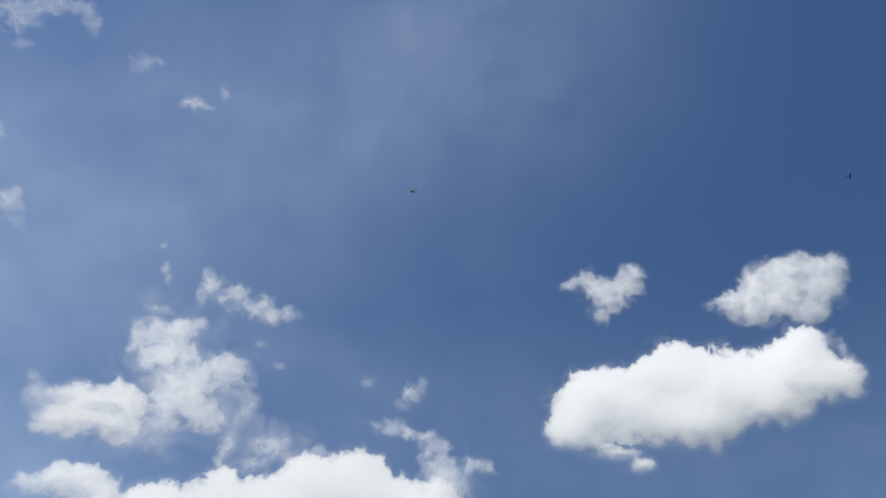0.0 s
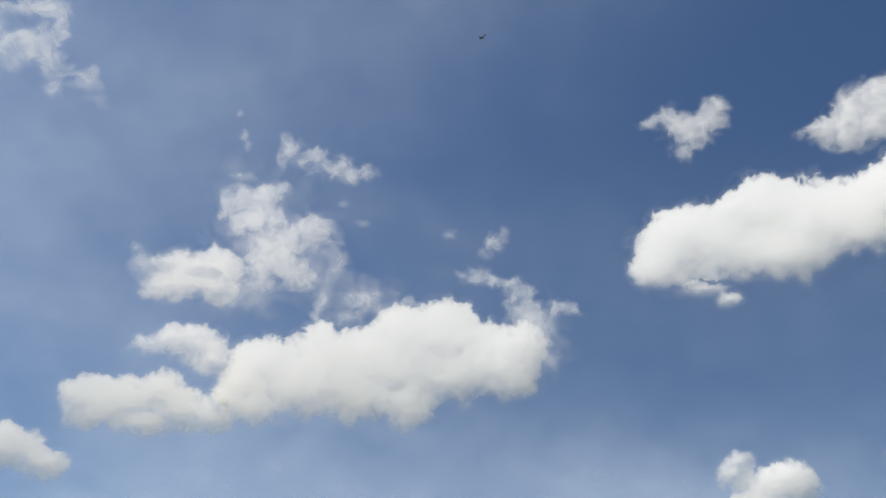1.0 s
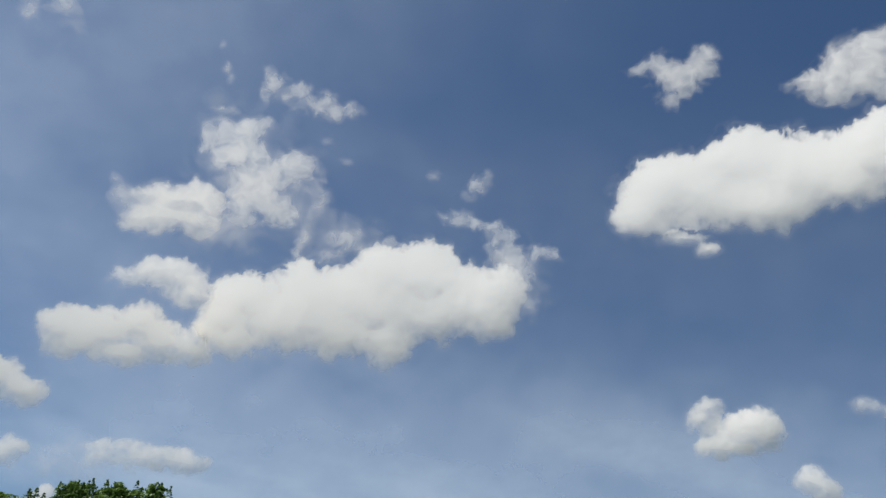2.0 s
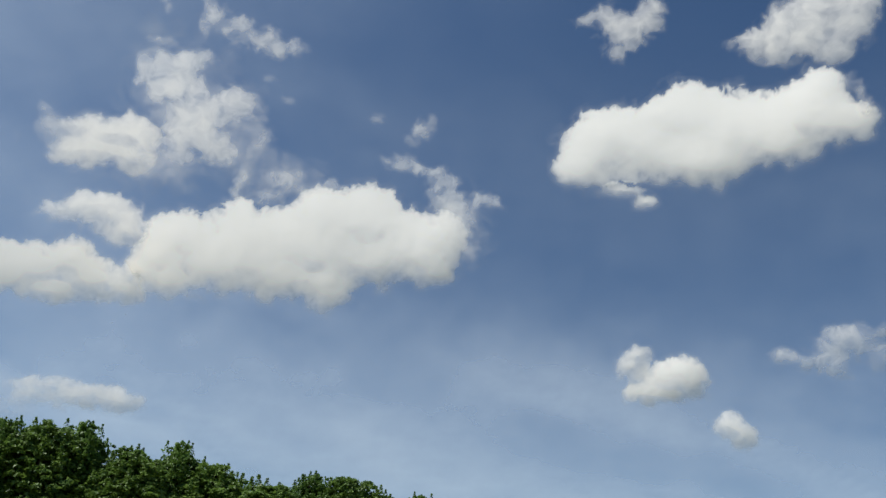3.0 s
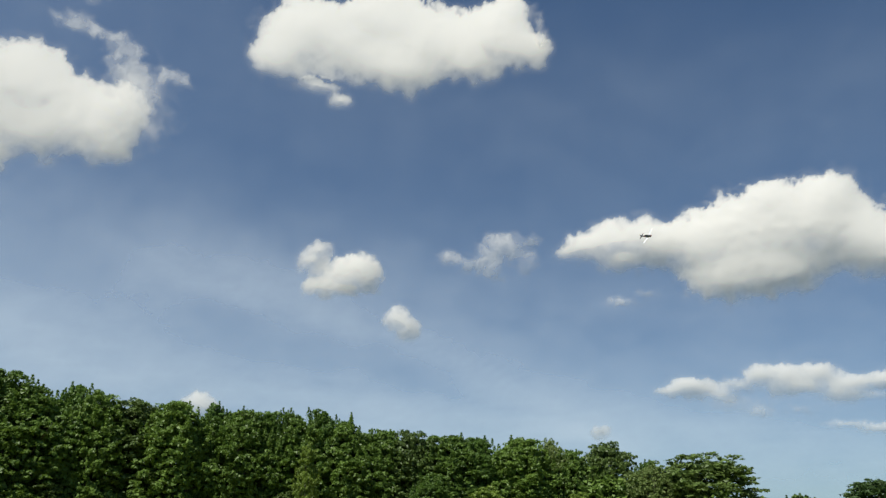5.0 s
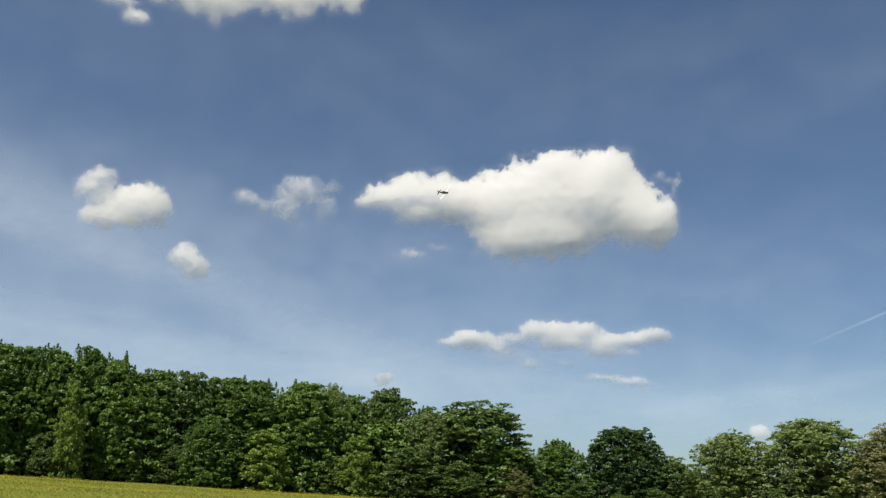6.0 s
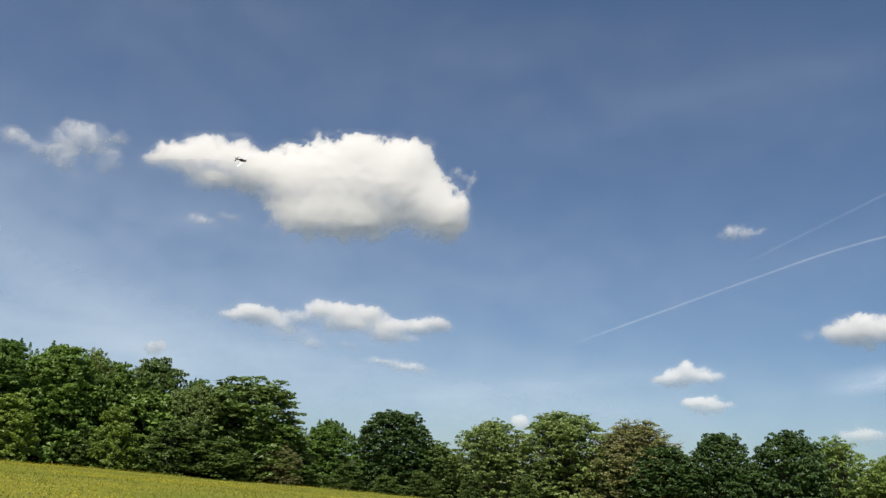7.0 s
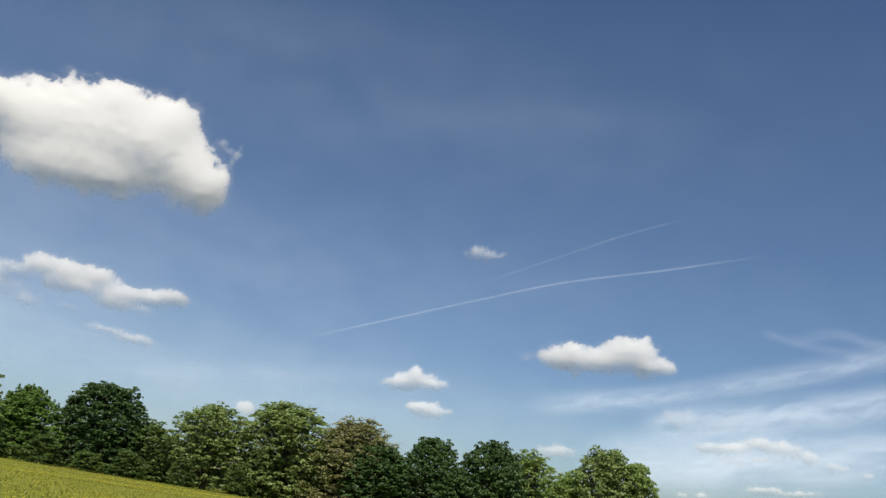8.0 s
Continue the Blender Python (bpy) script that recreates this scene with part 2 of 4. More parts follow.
def cloud(label, az, el, tilt, soft, puffs, seed, height=950.0):
    """A heap of puffs (degrees right and up of the middle, half width, half height, density) with a billowed front and a thin back.

    soft: 0 for a firm heap, 1 for loose shreds."""
    far = min(height / math.sin(radians(max(el, 3.0))), 1500.0 + 50.0 * el)
    unit = far * radians(1.0)
    p = np.array(puffs, float)
    x0, x1 = (p[:, 0] - p[:, 2] * 1.4).min() - 0.5, (p[:, 0] + p[:, 2] * 1.4).max() + 0.5
    y0, y1 = (p[:, 1] - p[:, 3] * 1.4).min() - 0.5, (p[:, 1] + p[:, 3] * 1.4).max() + 0.5
    step = min(max(max(x1 - x0, y1 - y0) / 280.0, 0.045), 0.08)
    u, v = np.meshgrid(np.arange(x0, x1, step), np.arange(y0, y1, step))
    scale = float(np.median(np.minimum(p[:, 2], p[:, 3])))
    fine_deg = min(max(scale, 0.25), 0.9)  # size of the billows
    ct, st = math.cos(radians(tilt)), math.sin(radians(tilt))

    def heap(x, y):
        total, weight = np.zeros_like(x), np.full_like(x, 1e-6)
        for cx, cy, rx, ry, w in p:
            du, dv = x - cx, y - cy
            a, b = (du * ct + dv * st) / rx, (-du * st + dv * ct) / ry
            c = np.clip(1.35 - np.sqrt(a * a + b * b), 0, None) ** 2.4
            total += c
            weight += c * w
        return total ** (1 / 2.4) - 0.35, weight / (total + 1e-6)

    plain, _ = heap(u, v)
    dy, dx = np.gradient(blur(plain, 3))
    upper = np.clip(-dy / (np.hypot(dx, dy) + 1e-6), -1, 1) * 0.5 + 0.5  # 1 on the upper edges, 0 underneath
    # the outline is torn by two sizes of eddies
    k1, k2 = 0.55 / fine_deg, 1.7 / fine_deg
    w1, w2 = (0.6 + 0.85 * soft) * fine_deg, (0.42 + 0.35 * soft) * fine_deg
    wu = u + (fbm(u * k1, v * k1, seed, 3) - 0.5) * w1
    wv = v + (fbm(u * k1 + 40, v * k1 + 9, seed + 5, 3) - 0.5) * w1
    su = wu + (fbm(wu * k2, wv * k2, seed + 7, 5, 0.6) - 0.5) * w2
    sv = wv + (fbm(wu * k2 + 17, wv * k2 + 3, seed + 8, 5, 0.6) - 0.5) * w2
    e, dense = heap(su, sv)
    knobs = billow(su * 1.1 / fine_deg, sv * 1.1 / fine_deg, seed + 51, 3) - 0.6
    grain = fbm(su * 1.3 / fine_deg, sv * 1.3 / fine_deg, seed + 21, 6, 0.58) - 0.5
    wisps = 1 - np.abs(2 * fbm(su * 1.0 / fine_deg + 60, sv * 1.5 / fine_deg, seed + 33, 4, 0.55) - 1) - 0.78
    gate = smoothstep(-0.33 - 0.05 * soft, 0.15 + 0.45 * soft, e)
    firm = e * (0.75 + 2.3 * upper) + knobs * (0.15 + 1.05 * upper) + grain * 0.9
    loose = e * 1.3 + 0.16 + grain * 2.1 + wisps * 1.0
    tau = (0.95 - 0.25 * soft) * dense * np.clip(firm * (1 - soft) + loose * soft, 0, None) * gate
    # quickly veiled at the rim, then slowly denser towards the middle
    rim = (0.30 + 0.3 * upper) * (1 - soft) + 0.22 * soft
    thick = rim * (1 - np.exp(-2.4 * tau)) + (1 - rim) * (1 - np.exp(-(0.95 - 0.45 * soft) * tau))
    base = 1 - blur(upper, 4)  # undersides thin out more gently
    whole = smoothstep(0.15 + 0.15 * base, 0.6 + 0.4 * base, blur(plain, 2)) * 0.97 * np.clip(1.6 - 3 * soft, 0, 1) * smoothstep(0.4, 2.0, blur(dense, 2))
    thick = np.maximum(thick * (0.99 - 0.25 * soft), whole)
    fringe = 0.22 * np.clip(smoothstep(-0.35, 0.1, e) * (grain * 2.0 + wisps * 1.4 + 0.1), 0, 1) * np.clip(dense, 0, 1)
    thick = 1 - (1 - thick) * (1 - fringe)
    thick = thick * (0.62 + 0.38 * min(max((el - 3) / 14, 0), 1))  # low and far ones made thinner, imitating the haze of distance
    thick = thick + (blur(thick, 2) - thick) * (1 - 0.75 * upper * (1 - soft)) * (0.7 - 0.2 * soft)
    bulk = blur(np.clip(plain, 0, 1.2), 0.5 * scale / step)
    body = np.sqrt(bulk + 0.02) * scale * 0.9
    bumps = blur(billow(wu * 0.55 / fine_deg, wv * 0.55 / fine_deg, seed + 9, 3), 2)
    front = body * (0.92 + 0.06 * bumps) + blur(knobs, 1) * 0.05 * fine_deg * (1 - soft) * smoothstep(0.0, 0.3, bulk)
    back = body * 0.5
    mid, right = way(az, el), Vector((math.cos(radians(az)), -math.sin(radians(az)), 0))
    upv = right.cross(mid)
    keep = thick > 0.012
    cells = keep[:-1, :-1] | keep[1:, :-1] | keep[:-1, 1:] | keep[1:, 1:]
    inner = keep.copy()
    inner[0], inner[-1], inner[:, 0], inner[:, -1] = False, False, False, False
    ny, nx = u.shape
    m, r, w = np.array(mid), np.array(right), np.array(upv)
    plane = m[None, None] * far + (np.tan(np.radians(u)) * far)[..., None] * r + (np.tan(np.radians(v)) * far)[..., None] * w
    # the heap leans back, its sunlit side towards the sun; all moved along the line of sight
    to_sun = np.array(way(SUN_AZ, SUN_EL))
    turn = math.acos(float(-m @ to_sun)) - math.acos(0.35 + 0.15 * min(max((el - 18) / 14, 0), 1))
    across = to_sun - m * float(m @ to_sun)
    face = -m * math.cos(max(turn, 0)) + across / np.linalg.norm(across) * math.sin(max(turn, 0))
    sight = plane / np.linalg.norm(plane, axis=-1, keepdims=True)
    reach = np.clip(far * float(m @ face) / (sight @ face), 0.6 * far, 1.3 * far)
    pf = sight * (reach - front * unit)[..., None]
    pb = sight * (reach + back * unit)[..., None]
    ids = np.arange(nx * ny).reshape(ny, nx)
    behind = np.where(inner, ids + nx * ny, ids).ravel()
    verts = np.concatenate([pf.reshape(-1, 3), pb.reshape(-1, 3)])
    tv = np.concatenate([thick.ravel(), thick.ravel() * 0.15])
    corner = np.stack([ids[:-1, :-1], ids[:-1, 1:], ids[1:, 1:], ids[1:, :-1]], -1)
    origin = m * far
    lumps = sorted(islands(cells), key=len, reverse=True)
    main = None
    for lump in lumps[:12]:
        if main is not None and len(lump) < 30:
            break
        q = corner.reshape(-1, 4)[np.array(lump)]
        faces = np.concatenate([q, behind[q[:, ::-1]]])
        used, inv = np.unique(faces, return_inverse=True)
        name = "cloud" if main is None else "shred"
        me = mesh_from(name, (verts[used] - origin).tolist(), inv.reshape(-1, 4).tolist(), CLOUD, True)
        me.attributes.new("thickness", "FLOAT", "POINT").data.foreach_set("value", tv[used].astype(np.float32))
        if main is None:
            main = new(name, me)
            main.location = origin
        else:
            part(name, me, main)
    return tagged(main, label, "cloud", "clouds in the sky")


cloud("large white cumulus cloud with a greyish flat base", 16.9, 33.7, -8, 0, [(-7.9, 0.3, 2.82, 2.75, 3), (-9.3, -0.9, 1.76, 1.49, 2), (-4.7, 0.7, 3.45, 2.72, 3.5), (-1.4, 1.9, 2.81, 2.55, 3.5), (1.0, 0.7, 2.90, 2.95, 3.5), (-0.5, -1.2, 2.56, 1.80, 2.5), (3.5, 0.7, 2.81, 2.25, 3.5), (6.2, 1.8, 2.04, 2.08, 3), (7.2, 0.6, 2.40, 1.76, 3), (8.7, 0.4, 1.30, 1.38, 2), (-2.3, -0.8, 4.48, 1.67, 2.5), (-6.9, 1.6, 2.35, 1.50, 2.5), (-3.3, 2.4, 1.53, 1.17, 2.5), (7.2, 3.0, 1.15, 0.97, 1.8), (4.1, -0.7, 2.60, 1.33, 2.2), (-4.8, -3.7, 0.90, 0.56, 0.8), (-6.3, -2.7, 1.72, 0.46, 0.5)], 100)
cloud("thin torn shreds of white cloud", 27.9, 35.3, -15, 1, [(0.1, 0.4, 0.46, 0.87, 0.5), (0.3, -0.8, 0.52, 0.65, 0.5), (-0.4, 0.9, 0.53, 0.59, 0.4)], 137)
cloud("loose ragged white cloud with thin edges", 9.4, 41.9, -5, 0.8, [(-0.7, 0.5, 1.27, 1.21, 1.1), (1.9, 0.6, 1.17, 1.36, 1.1), (0.5, -0.6, 1.66, 1.21, 1.2), (-0.1, -1.6, 0.95, 0.72, 0.7), (-2.1, 0.9, 0.96, 0.41, 0.7), (2.5, 1.4, 0.70, 0.72, 0.9), (1.0, 0.2, 1.57, 1.05, 1.2)], 174)
cloud("loose ragged white cloud with thin edges", 24.9, 40.3, -15, 0.6, [(0.5, -0.3, 1.52, 1.21, 1.4), (-2.9, -0.2, 1.81, 1.00, 1.4), (-1.1, 0.4, 1.49, 1.30, 1.2), (-0.6, -1.1, 2.03, 1.21, 1.4), (1.4, 0.8, 1.99, 1.28, 1.2), (2.3, -0.9, 1.41, 1.63, 1.1), (3.6, 0.5, 1.06, 0.96, 0.9), (-2.1, -1.3, 1.07, 0.69, 0.9), (1.6, -2.1, 1.15, 0.74, 0.8), (-3.7, 0.1, 0.88, 0.54, 0.9)], 211)
cloud("large white cumulus cloud with a greyish flat base", -16.2, 24.8, 7, 0, [(-9.4, -2.4, 1.99, 2.44, 2.6), (-8.1, -0.7, 2.33, 1.91, 3), (-5.9, -2.4, 3.14, 1.97, 3), (-3.9, 0.3, 2.80, 2.25, 3.2), (-4.4, 1.7, 0.96, 1.13, 2), (-1.0, 0.2, 3.24, 2.42, 3.5), (-1.1, -2.5, 4.42, 1.58, 2.6), (1.6, 1.9, 2.86, 2.44, 3.5), (2.4, -2.7, 1.86, 1.67, 2.4), (4.4, 2.6, 3.04, 2.78, 3.5), (5.2, -0.2, 3.46, 1.77, 2.8), (7.4, 1.7, 2.53, 2.36, 3), (9.2, 0.7, 2.35, 1.79, 2.6), (10.0, 2.5, 1.83, 2.05, 2), (-8.4, -4.1, 1.92, 0.93, 1.6), (0.6, 3.1, 1.64, 1.39, 2.4), (9.9, -0.4, 1.61, 0.73, 1.2), (-3.3, -1.3, 3.60, 1.79, 3), (1.5, -0.2, 3.05, 2.01, 3)], 248)
cloud("loose ragged white cloud with thin edges", -5.1, 28.7, 2, 1, [(-3.5, 3.2, 1.24, 0.50, 1), (-1.9, 2.8, 1.23, 0.58, 1), (-0.4, 2.2, 1.31, 0.82, 1.1), (0.6, 1.0, 1.22, 1.47, 1.3), (1.1, -0.6, 1.13, 1.38, 1.3), (-0.8, 1.0, 0.74, 0.74, 0.6), (3.0, 1.1, 1.45, 0.65, 0.9), (3.8, 1.0, 0.48, 0.57, 0.7), (2.3, -2.6, 0.72, 1.04, 0.35), (2.1, 0.0, 0.81, 0.73, 0.6)], 285, height=1150.0)
cloud("thin torn shreds of white cloud", -17.6, 28.9, 8, 1, [(-0.8, 0.5, 1.30, 0.98, 0.9), (-0.1, 0.0, 0.90, 0.65, 0.7), (-3.7, -0.6, 0.36, 1.46, 0.8), (-2.2, -1.2, 0.73, 0.57, 0.5), (2.8, 0.4, 1.40, 0.66, 1), (1.4, -0.6, 0.90, 0.57, 0.8), (-1.5, -0.8, 1.22, 0.65, 0.6)], 322, height=1250.0)
cloud("loose ragged white cloud with thin edges", -26.5, 32.0, 13, 0.9, [(-1.8, 3.3, 1.64, 0.96, 1.6), (-1.9, 1.7, 2.14, 2.00, 2.3), (0.5, 0.3, 2.22, 2.02, 2.2), (0.1, -1.4, 2.13, 1.77, 2), (2.2, 1.5, 1.60, 1.38, 1.6), (1.7, -1.5, 1.43, 1.30, 1.6), (2.8, 2.2, 0.89, 0.82, 0.9), (-3.5, 4.2, 0.93, 0.40, 0.7), (4.4, 0.0, 0.81, 2.21, 0.4), (-0.3, 3.9, 1.03, 0.72, 0.9), (-3.9, 2.1, 0.92, 0.95, 0.7), (-0.7, -3.1, 1.41, 0.80, 0.8), (-2.4, -3.5, 1.69, 1.03, 0.4), (4.3, -2.8, 0.73, 1.80, 0.35), (-1.6, -4.5, 1.70, 0.64, 0.25)], 359)
cloud("faint torn veil of vapour round a ragged cloud", -20.1, 31.4, 10, 1, [(-7.0, -3.2, 3.49, 1.84, 0.3), (-2.0, -0.5, 2.25, 3.67, 0.3), (1.3, -2.0, 3.26, 1.64, 0.3), (-11.0, -2.1, 4.48, 2.39, 0.22), (-6.3, 2.0, 4.32, 4.45, 0.22), (-8.9, 5.7, 1.54, 1.20, 0.2), (14.7, -2.7, 2.42, 3.35, 0.22)], 396, height=1000.0)
cloud("loose ragged white cloud with thin edges", -23.6, 38.8, 13, 1, [(-2.8, 0.4, 0.95, 0.80, 1), (-1.3, 0.0, 1.20, 0.64, 1), (0.5, -0.4, 1.37, 0.81, 1.1), (1.5, -0.8, 1.46, 0.73, 0.9), (2.9, -0.3, 0.98, 0.57, 0.8), (-0.9, 0.5, 1.04, 0.32, 0.8), (-3.2, -0.6, 0.47, 0.88, 0.4)], 433)
cloud("small white heap cloud with a pale grey base", -32.8, 28.7, 16, 0.35, [(0.4, 0.5, 2.25, 1.41, 2), (0.0, -0.9, 2.15, 1.17, 2.2), (1.8, 0.9, 1.45, 1.43, 1.7), (1.9, -0.7, 1.89, 0.95, 1.4), (-1.6, -1.5, 1.24, 0.85, 1), (-2.8, -0.4, 1.01, 1.00, 0.3), (2.9, 0.4, 1.07, 1.59, 0.6), (-1.5, 0.3, 0.95, 0.78, 1), (-3.5, 0.6, 0.57, 0.46, 0.2)], 470)
cloud("small white heap cloud with a pale grey base", -31.3, 23.5, 14, 0.4, [(-0.7, 0.7, 1.62, 1.00, 1.8), (0.9, 0.5, 1.94, 1.24, 1.9), (-2.1, -0.1, 1.15, 0.76, 1), (2.2, -0.3, 1.36, 1.09, 1.4), (0.3, 1.2, 1.57, 0.70, 1.4)], 507)
cloud("small white heap cloud with a pale grey base", -32.8, 19.5, 13, 0.15, [(-3.2, -0.3, 1.97, 1.47, 2), (-0.9, -0.1, 2.46, 1.63, 2.3), (1.0, 1.1, 1.52, 1.44, 2), (2.4, 0.1, 2.26, 1.43, 2), (4.5, -0.2, 1.34, 1.06, 1.2), (-2.6, -1.4, 2.11, 1.09, 1.8), (-4.3, -0.5, 1.00, 1.16, 1.4), (0.3, -1.4, 2.12, 0.81, 1.4), (4.8, 1.1, 0.83, 1.31, 0.9)], 544)
cloud("thin torn shreds of white cloud", -8.0, 34.7, 3, 1, [(0.2, -0.1, 0.82, 0.74, 0.8), (0.8, 0.7, 0.37, 0.58, 0.4), (-0.4, -1.0, 0.74, 0.37, 0.4)], 581)
cloud("thin torn shreds of white cloud", -16.5, 35.5, 8, 1, [(3.9, -0.5, 0.58, 0.37, 0.4), (-2.5, -0.6, 0.49, 0.21, 0.3), (-4.0, 0.6, 0.49, 0.25, 0.3)], 618)
cloud("thin torn shreds of white cloud", -31.5, 39.4, 18, 1, [(-0.6, 1.0, 0.27, 0.31, 0.4), (0.1, -0.4, 0.27, 0.51, 0.55), (0.6, -1.0, 0.23, 0.39, 0.4)], 655)
cloud("small white heap cloud with a pale grey base", -40.1, 15.0, 14, 0.1, [(0.3, 0.0, 1.87, 1.45, 2), (2.4, -0.5, 1.35, 0.90, 1.8), (-0.5, 0.8, 0.93, 0.97, 1.6), (-1.4, -0.7, 1.80, 1.52, 2)], 692)
cloud("small white heap cloud with a pale grey base", -29.0, 12.0, 11, 0.5, [(-2.0, 0.3, 2.05, 0.51, 0.9), (-0.4, -0.1, 2.43, 0.87, 1.5), (1.7, 0.1, 2.21, 0.81, 1.7), (3.0, 0.1, 1.37, 0.67, 1.4), (-2.8, -0.6, 1.14, 0.65, 0.7), (1.0, 0.6, 0.99, 0.52, 1.4)], 729)
cloud("small white heap cloud with a pale grey base", -37.6, 10.5, 13, 0.4, [(0.8, 0.7, 0.74, 0.49, 1.5), (-0.1, 0.0, 1.52, 1.03, 1.8)], 766)
cloud("thin torn shreds of white cloud", -33.7, 10.8, 12, 1, [(-0.9, -0.3, 2.23, 1.26, 0.35), (0.4, 0.7, 1.97, 0.78, 0.3), (1.1, -0.4, 2.30, 0.57, 0.25)], 803)
cloud("small white heap cloud with a pale grey base", -34.4, 8.4, 11, 0.1, [(0.1, 0.4, 0.70, 0.48, 1.7), (0.0, -0.2, 1.19, 0.61, 1.7)], 840)
cloud("small white heap cloud with a pale grey base", 12.0, 17.8, 2, 0.25, [(-1.9, 0.5, 1.23, 1.23, 0.7), (-1.4, 1.4, 0.82, 0.74, 0.65), (0.4, -0.4, 2.11, 1.38, 2.4), (1.4, 0.3, 1.70, 1.06, 2.2), (2.0, -0.5, 1.21, 1.13, 2), (-1.4, -1.3, 1.47, 0.65, 1.5), (0.3, -1.5, 2.44, 0.57, 1)], 877)
cloud("small white heap cloud with a pale grey base", 16.9, 14.0, 1, 0.3, [(0.0, 0.2, 1.26, 1.11, 1.15), (0.6, -0.4, 0.79, 0.95, 1), (-0.6, 0.5, 0.87, 0.79, 0.85)], 914)
cloud("loose ragged white cloud with thin edges", 23.4, 19.2, -2, 1, [(-2.8, -0.2, 1.01, 0.40, 0.9), (-1.5, -0.7, 1.38, 0.48, 0.8), (0.1, -0.2, 1.44, 1.18, 0.9), (0.9, 0.6, 1.51, 0.87, 0.9), (2.0, 0.4, 1.19, 1.25, 0.8), (3.0, 1.1, 0.74, 0.47, 0.7), (0.4, -1.2, 0.98, 0.63, 0.8), (2.9, -0.8, 0.81, 0.78, 0.45)], 951)
cloud("large white cumulus cloud with a greyish flat base", 41.4, 19.1, -5, 0, [(-10.0, 0.6, 1.89, 1.17, 1.2), (-8.0, 0.9, 2.13, 1.57, 1.3), (-6.2, 0.9, 1.87, 1.56, 1.3), (-7.3, -0.7, 2.12, 1.08, 1), (-4.6, 0.2, 2.02, 1.64, 2.4), (-11.2, 0.4, 0.99, 0.50, 1.2), (-2.0, -0.1, 2.58, 2.43, 3), (0.8, 0.1, 3.03, 3.36, 3.5), (-0.6, -2.6, 2.91, 1.77, 2.6), (3.5, 0.3, 3.10, 3.16, 3.5), (6.1, 0.5, 2.64, 3.13, 3.5), (6.3, 2.5, 1.32, 1.25, 3), (8.2, -0.9, 2.22, 2.40, 3.2), (9.3, -2.1, 1.48, 1.39, 2.4), (2.5, -2.4, 3.21, 1.67, 2.6), (10.3, -0.9, 0.76, 1.23, 1.6), (2.7, 2.7, 1.37, 0.95, 2.6)], 988)
cloud("thin torn shreds of white cloud", 52.0, 18.9, -8, 1, [(0.9, 0.9, 0.21, 0.98, 0.55), (0.4, 1.2, 0.56, 0.30, 0.55), (-0.3, 1.6, 0.49, 0.34, 0.5), (0.5, -1.2, 0.41, 0.98, 0.5)], 1025)
cloud("thin torn shreds of white cloud", 34.0, 15.7, -2, 1, [(-0.6, -0.3, 1.31, 0.45, 0.7), (1.1, 0.3, 0.81, 0.41, 0.35)], 1062)
cloud("small white heap cloud with a pale grey base", 43.7, 9.3, -3, 0.2, [(-5.7, 0.0, 1.82, 0.72, 1.5), (-7.3, -0.2, 1.43, 0.40, 1.1), (-6.3, 0.3, 0.95, 0.56, 1.5), (-4.1, -0.7, 1.33, 0.40, 0.8), (-1.6, 0.6, 1.15, 0.79, 1.8), (0.1, 0.5, 1.51, 0.78, 1.8), (2.0, 0.5, 1.33, 0.77, 1.8), (0.8, -0.3, 3.14, 0.66, 1.5), (3.8, -0.3, 1.52, 0.76, 1.6), (5.6, -0.2, 1.34, 0.53, 1.5), (7.0, 0.2, 1.18, 0.53, 1.5), (3.3, -1.0, 1.96, 0.38, 1), (-3.0, 0.0, 1.24, 0.63, 0.5)], 1099)
cloud("thin grey haze hanging under a long low cloud", 44.2, 7.9, -2, 1, [(-2.4, -0.4, 1.30, 0.43, 0.8), (0.2, -0.3, 0.97, 0.31, 0.5), (-3.6, 0.2, 2.32, 0.63, 0.3), (4.6, 0.3, 1.06, 0.30, 0.4)], 1136)
cloud("thin torn shreds of white cloud", 48.0, 6.3, -2, 0.6, [(0.9, -0.1, 1.47, 0.41, 1.2), (-1.1, 0.2, 1.23, 0.30, 0.6)], 1173)
cloud("small white heap cloud with a pale grey base", 31.1, 6.4, 0, 0.4, [(0.0, 0.0, 0.81, 0.48, 1.3)], 1210)
cloud("small white heap cloud with a pale grey base", 3.0, 7.8, 3, 0.1, [(-0.1, 0.2, 1.15, 0.66, 1.7), (0.3, -0.2, 1.09, 0.59, 1.4)], 1247)
cloud("small white heap cloud with a pale grey base", 82.2, 9.4, 5, 0.1, [(-2.6, -0.4, 1.83, 1.12, 2), (-0.6, -0.4, 2.44, 1.03, 2.2), (1.1, 0.2, 1.79, 1.34, 2.2), (2.1, 0.4, 1.39, 1.26, 2.2), (2.9, -0.5, 1.83, 0.70, 1.8), (-2.6, 0.2, 0.96, 0.72, 1.8), (4.1, -0.6, 0.75, 0.39, 1.3), (-3.7, -0.5, 1.20, 0.56, 1.5)], 1284)
cloud("thin torn shreds of white cloud", 76.5, 8.8, 6, 1, [(0.0, 0.0, 0.69, 0.36, 0.5)], 1321)
cloud("small white heap cloud with a pale grey base", 68.5, 6.3, 7, 0.3, [(0.1, -0.1, 1.46, 0.72, 1.7), (-1.2, -0.4, 1.22, 0.56, 1.4), (1.4, -0.3, 1.14, 0.44, 1.3), (0.0, 0.4, 0.65, 0.48, 1.5)], 1358)
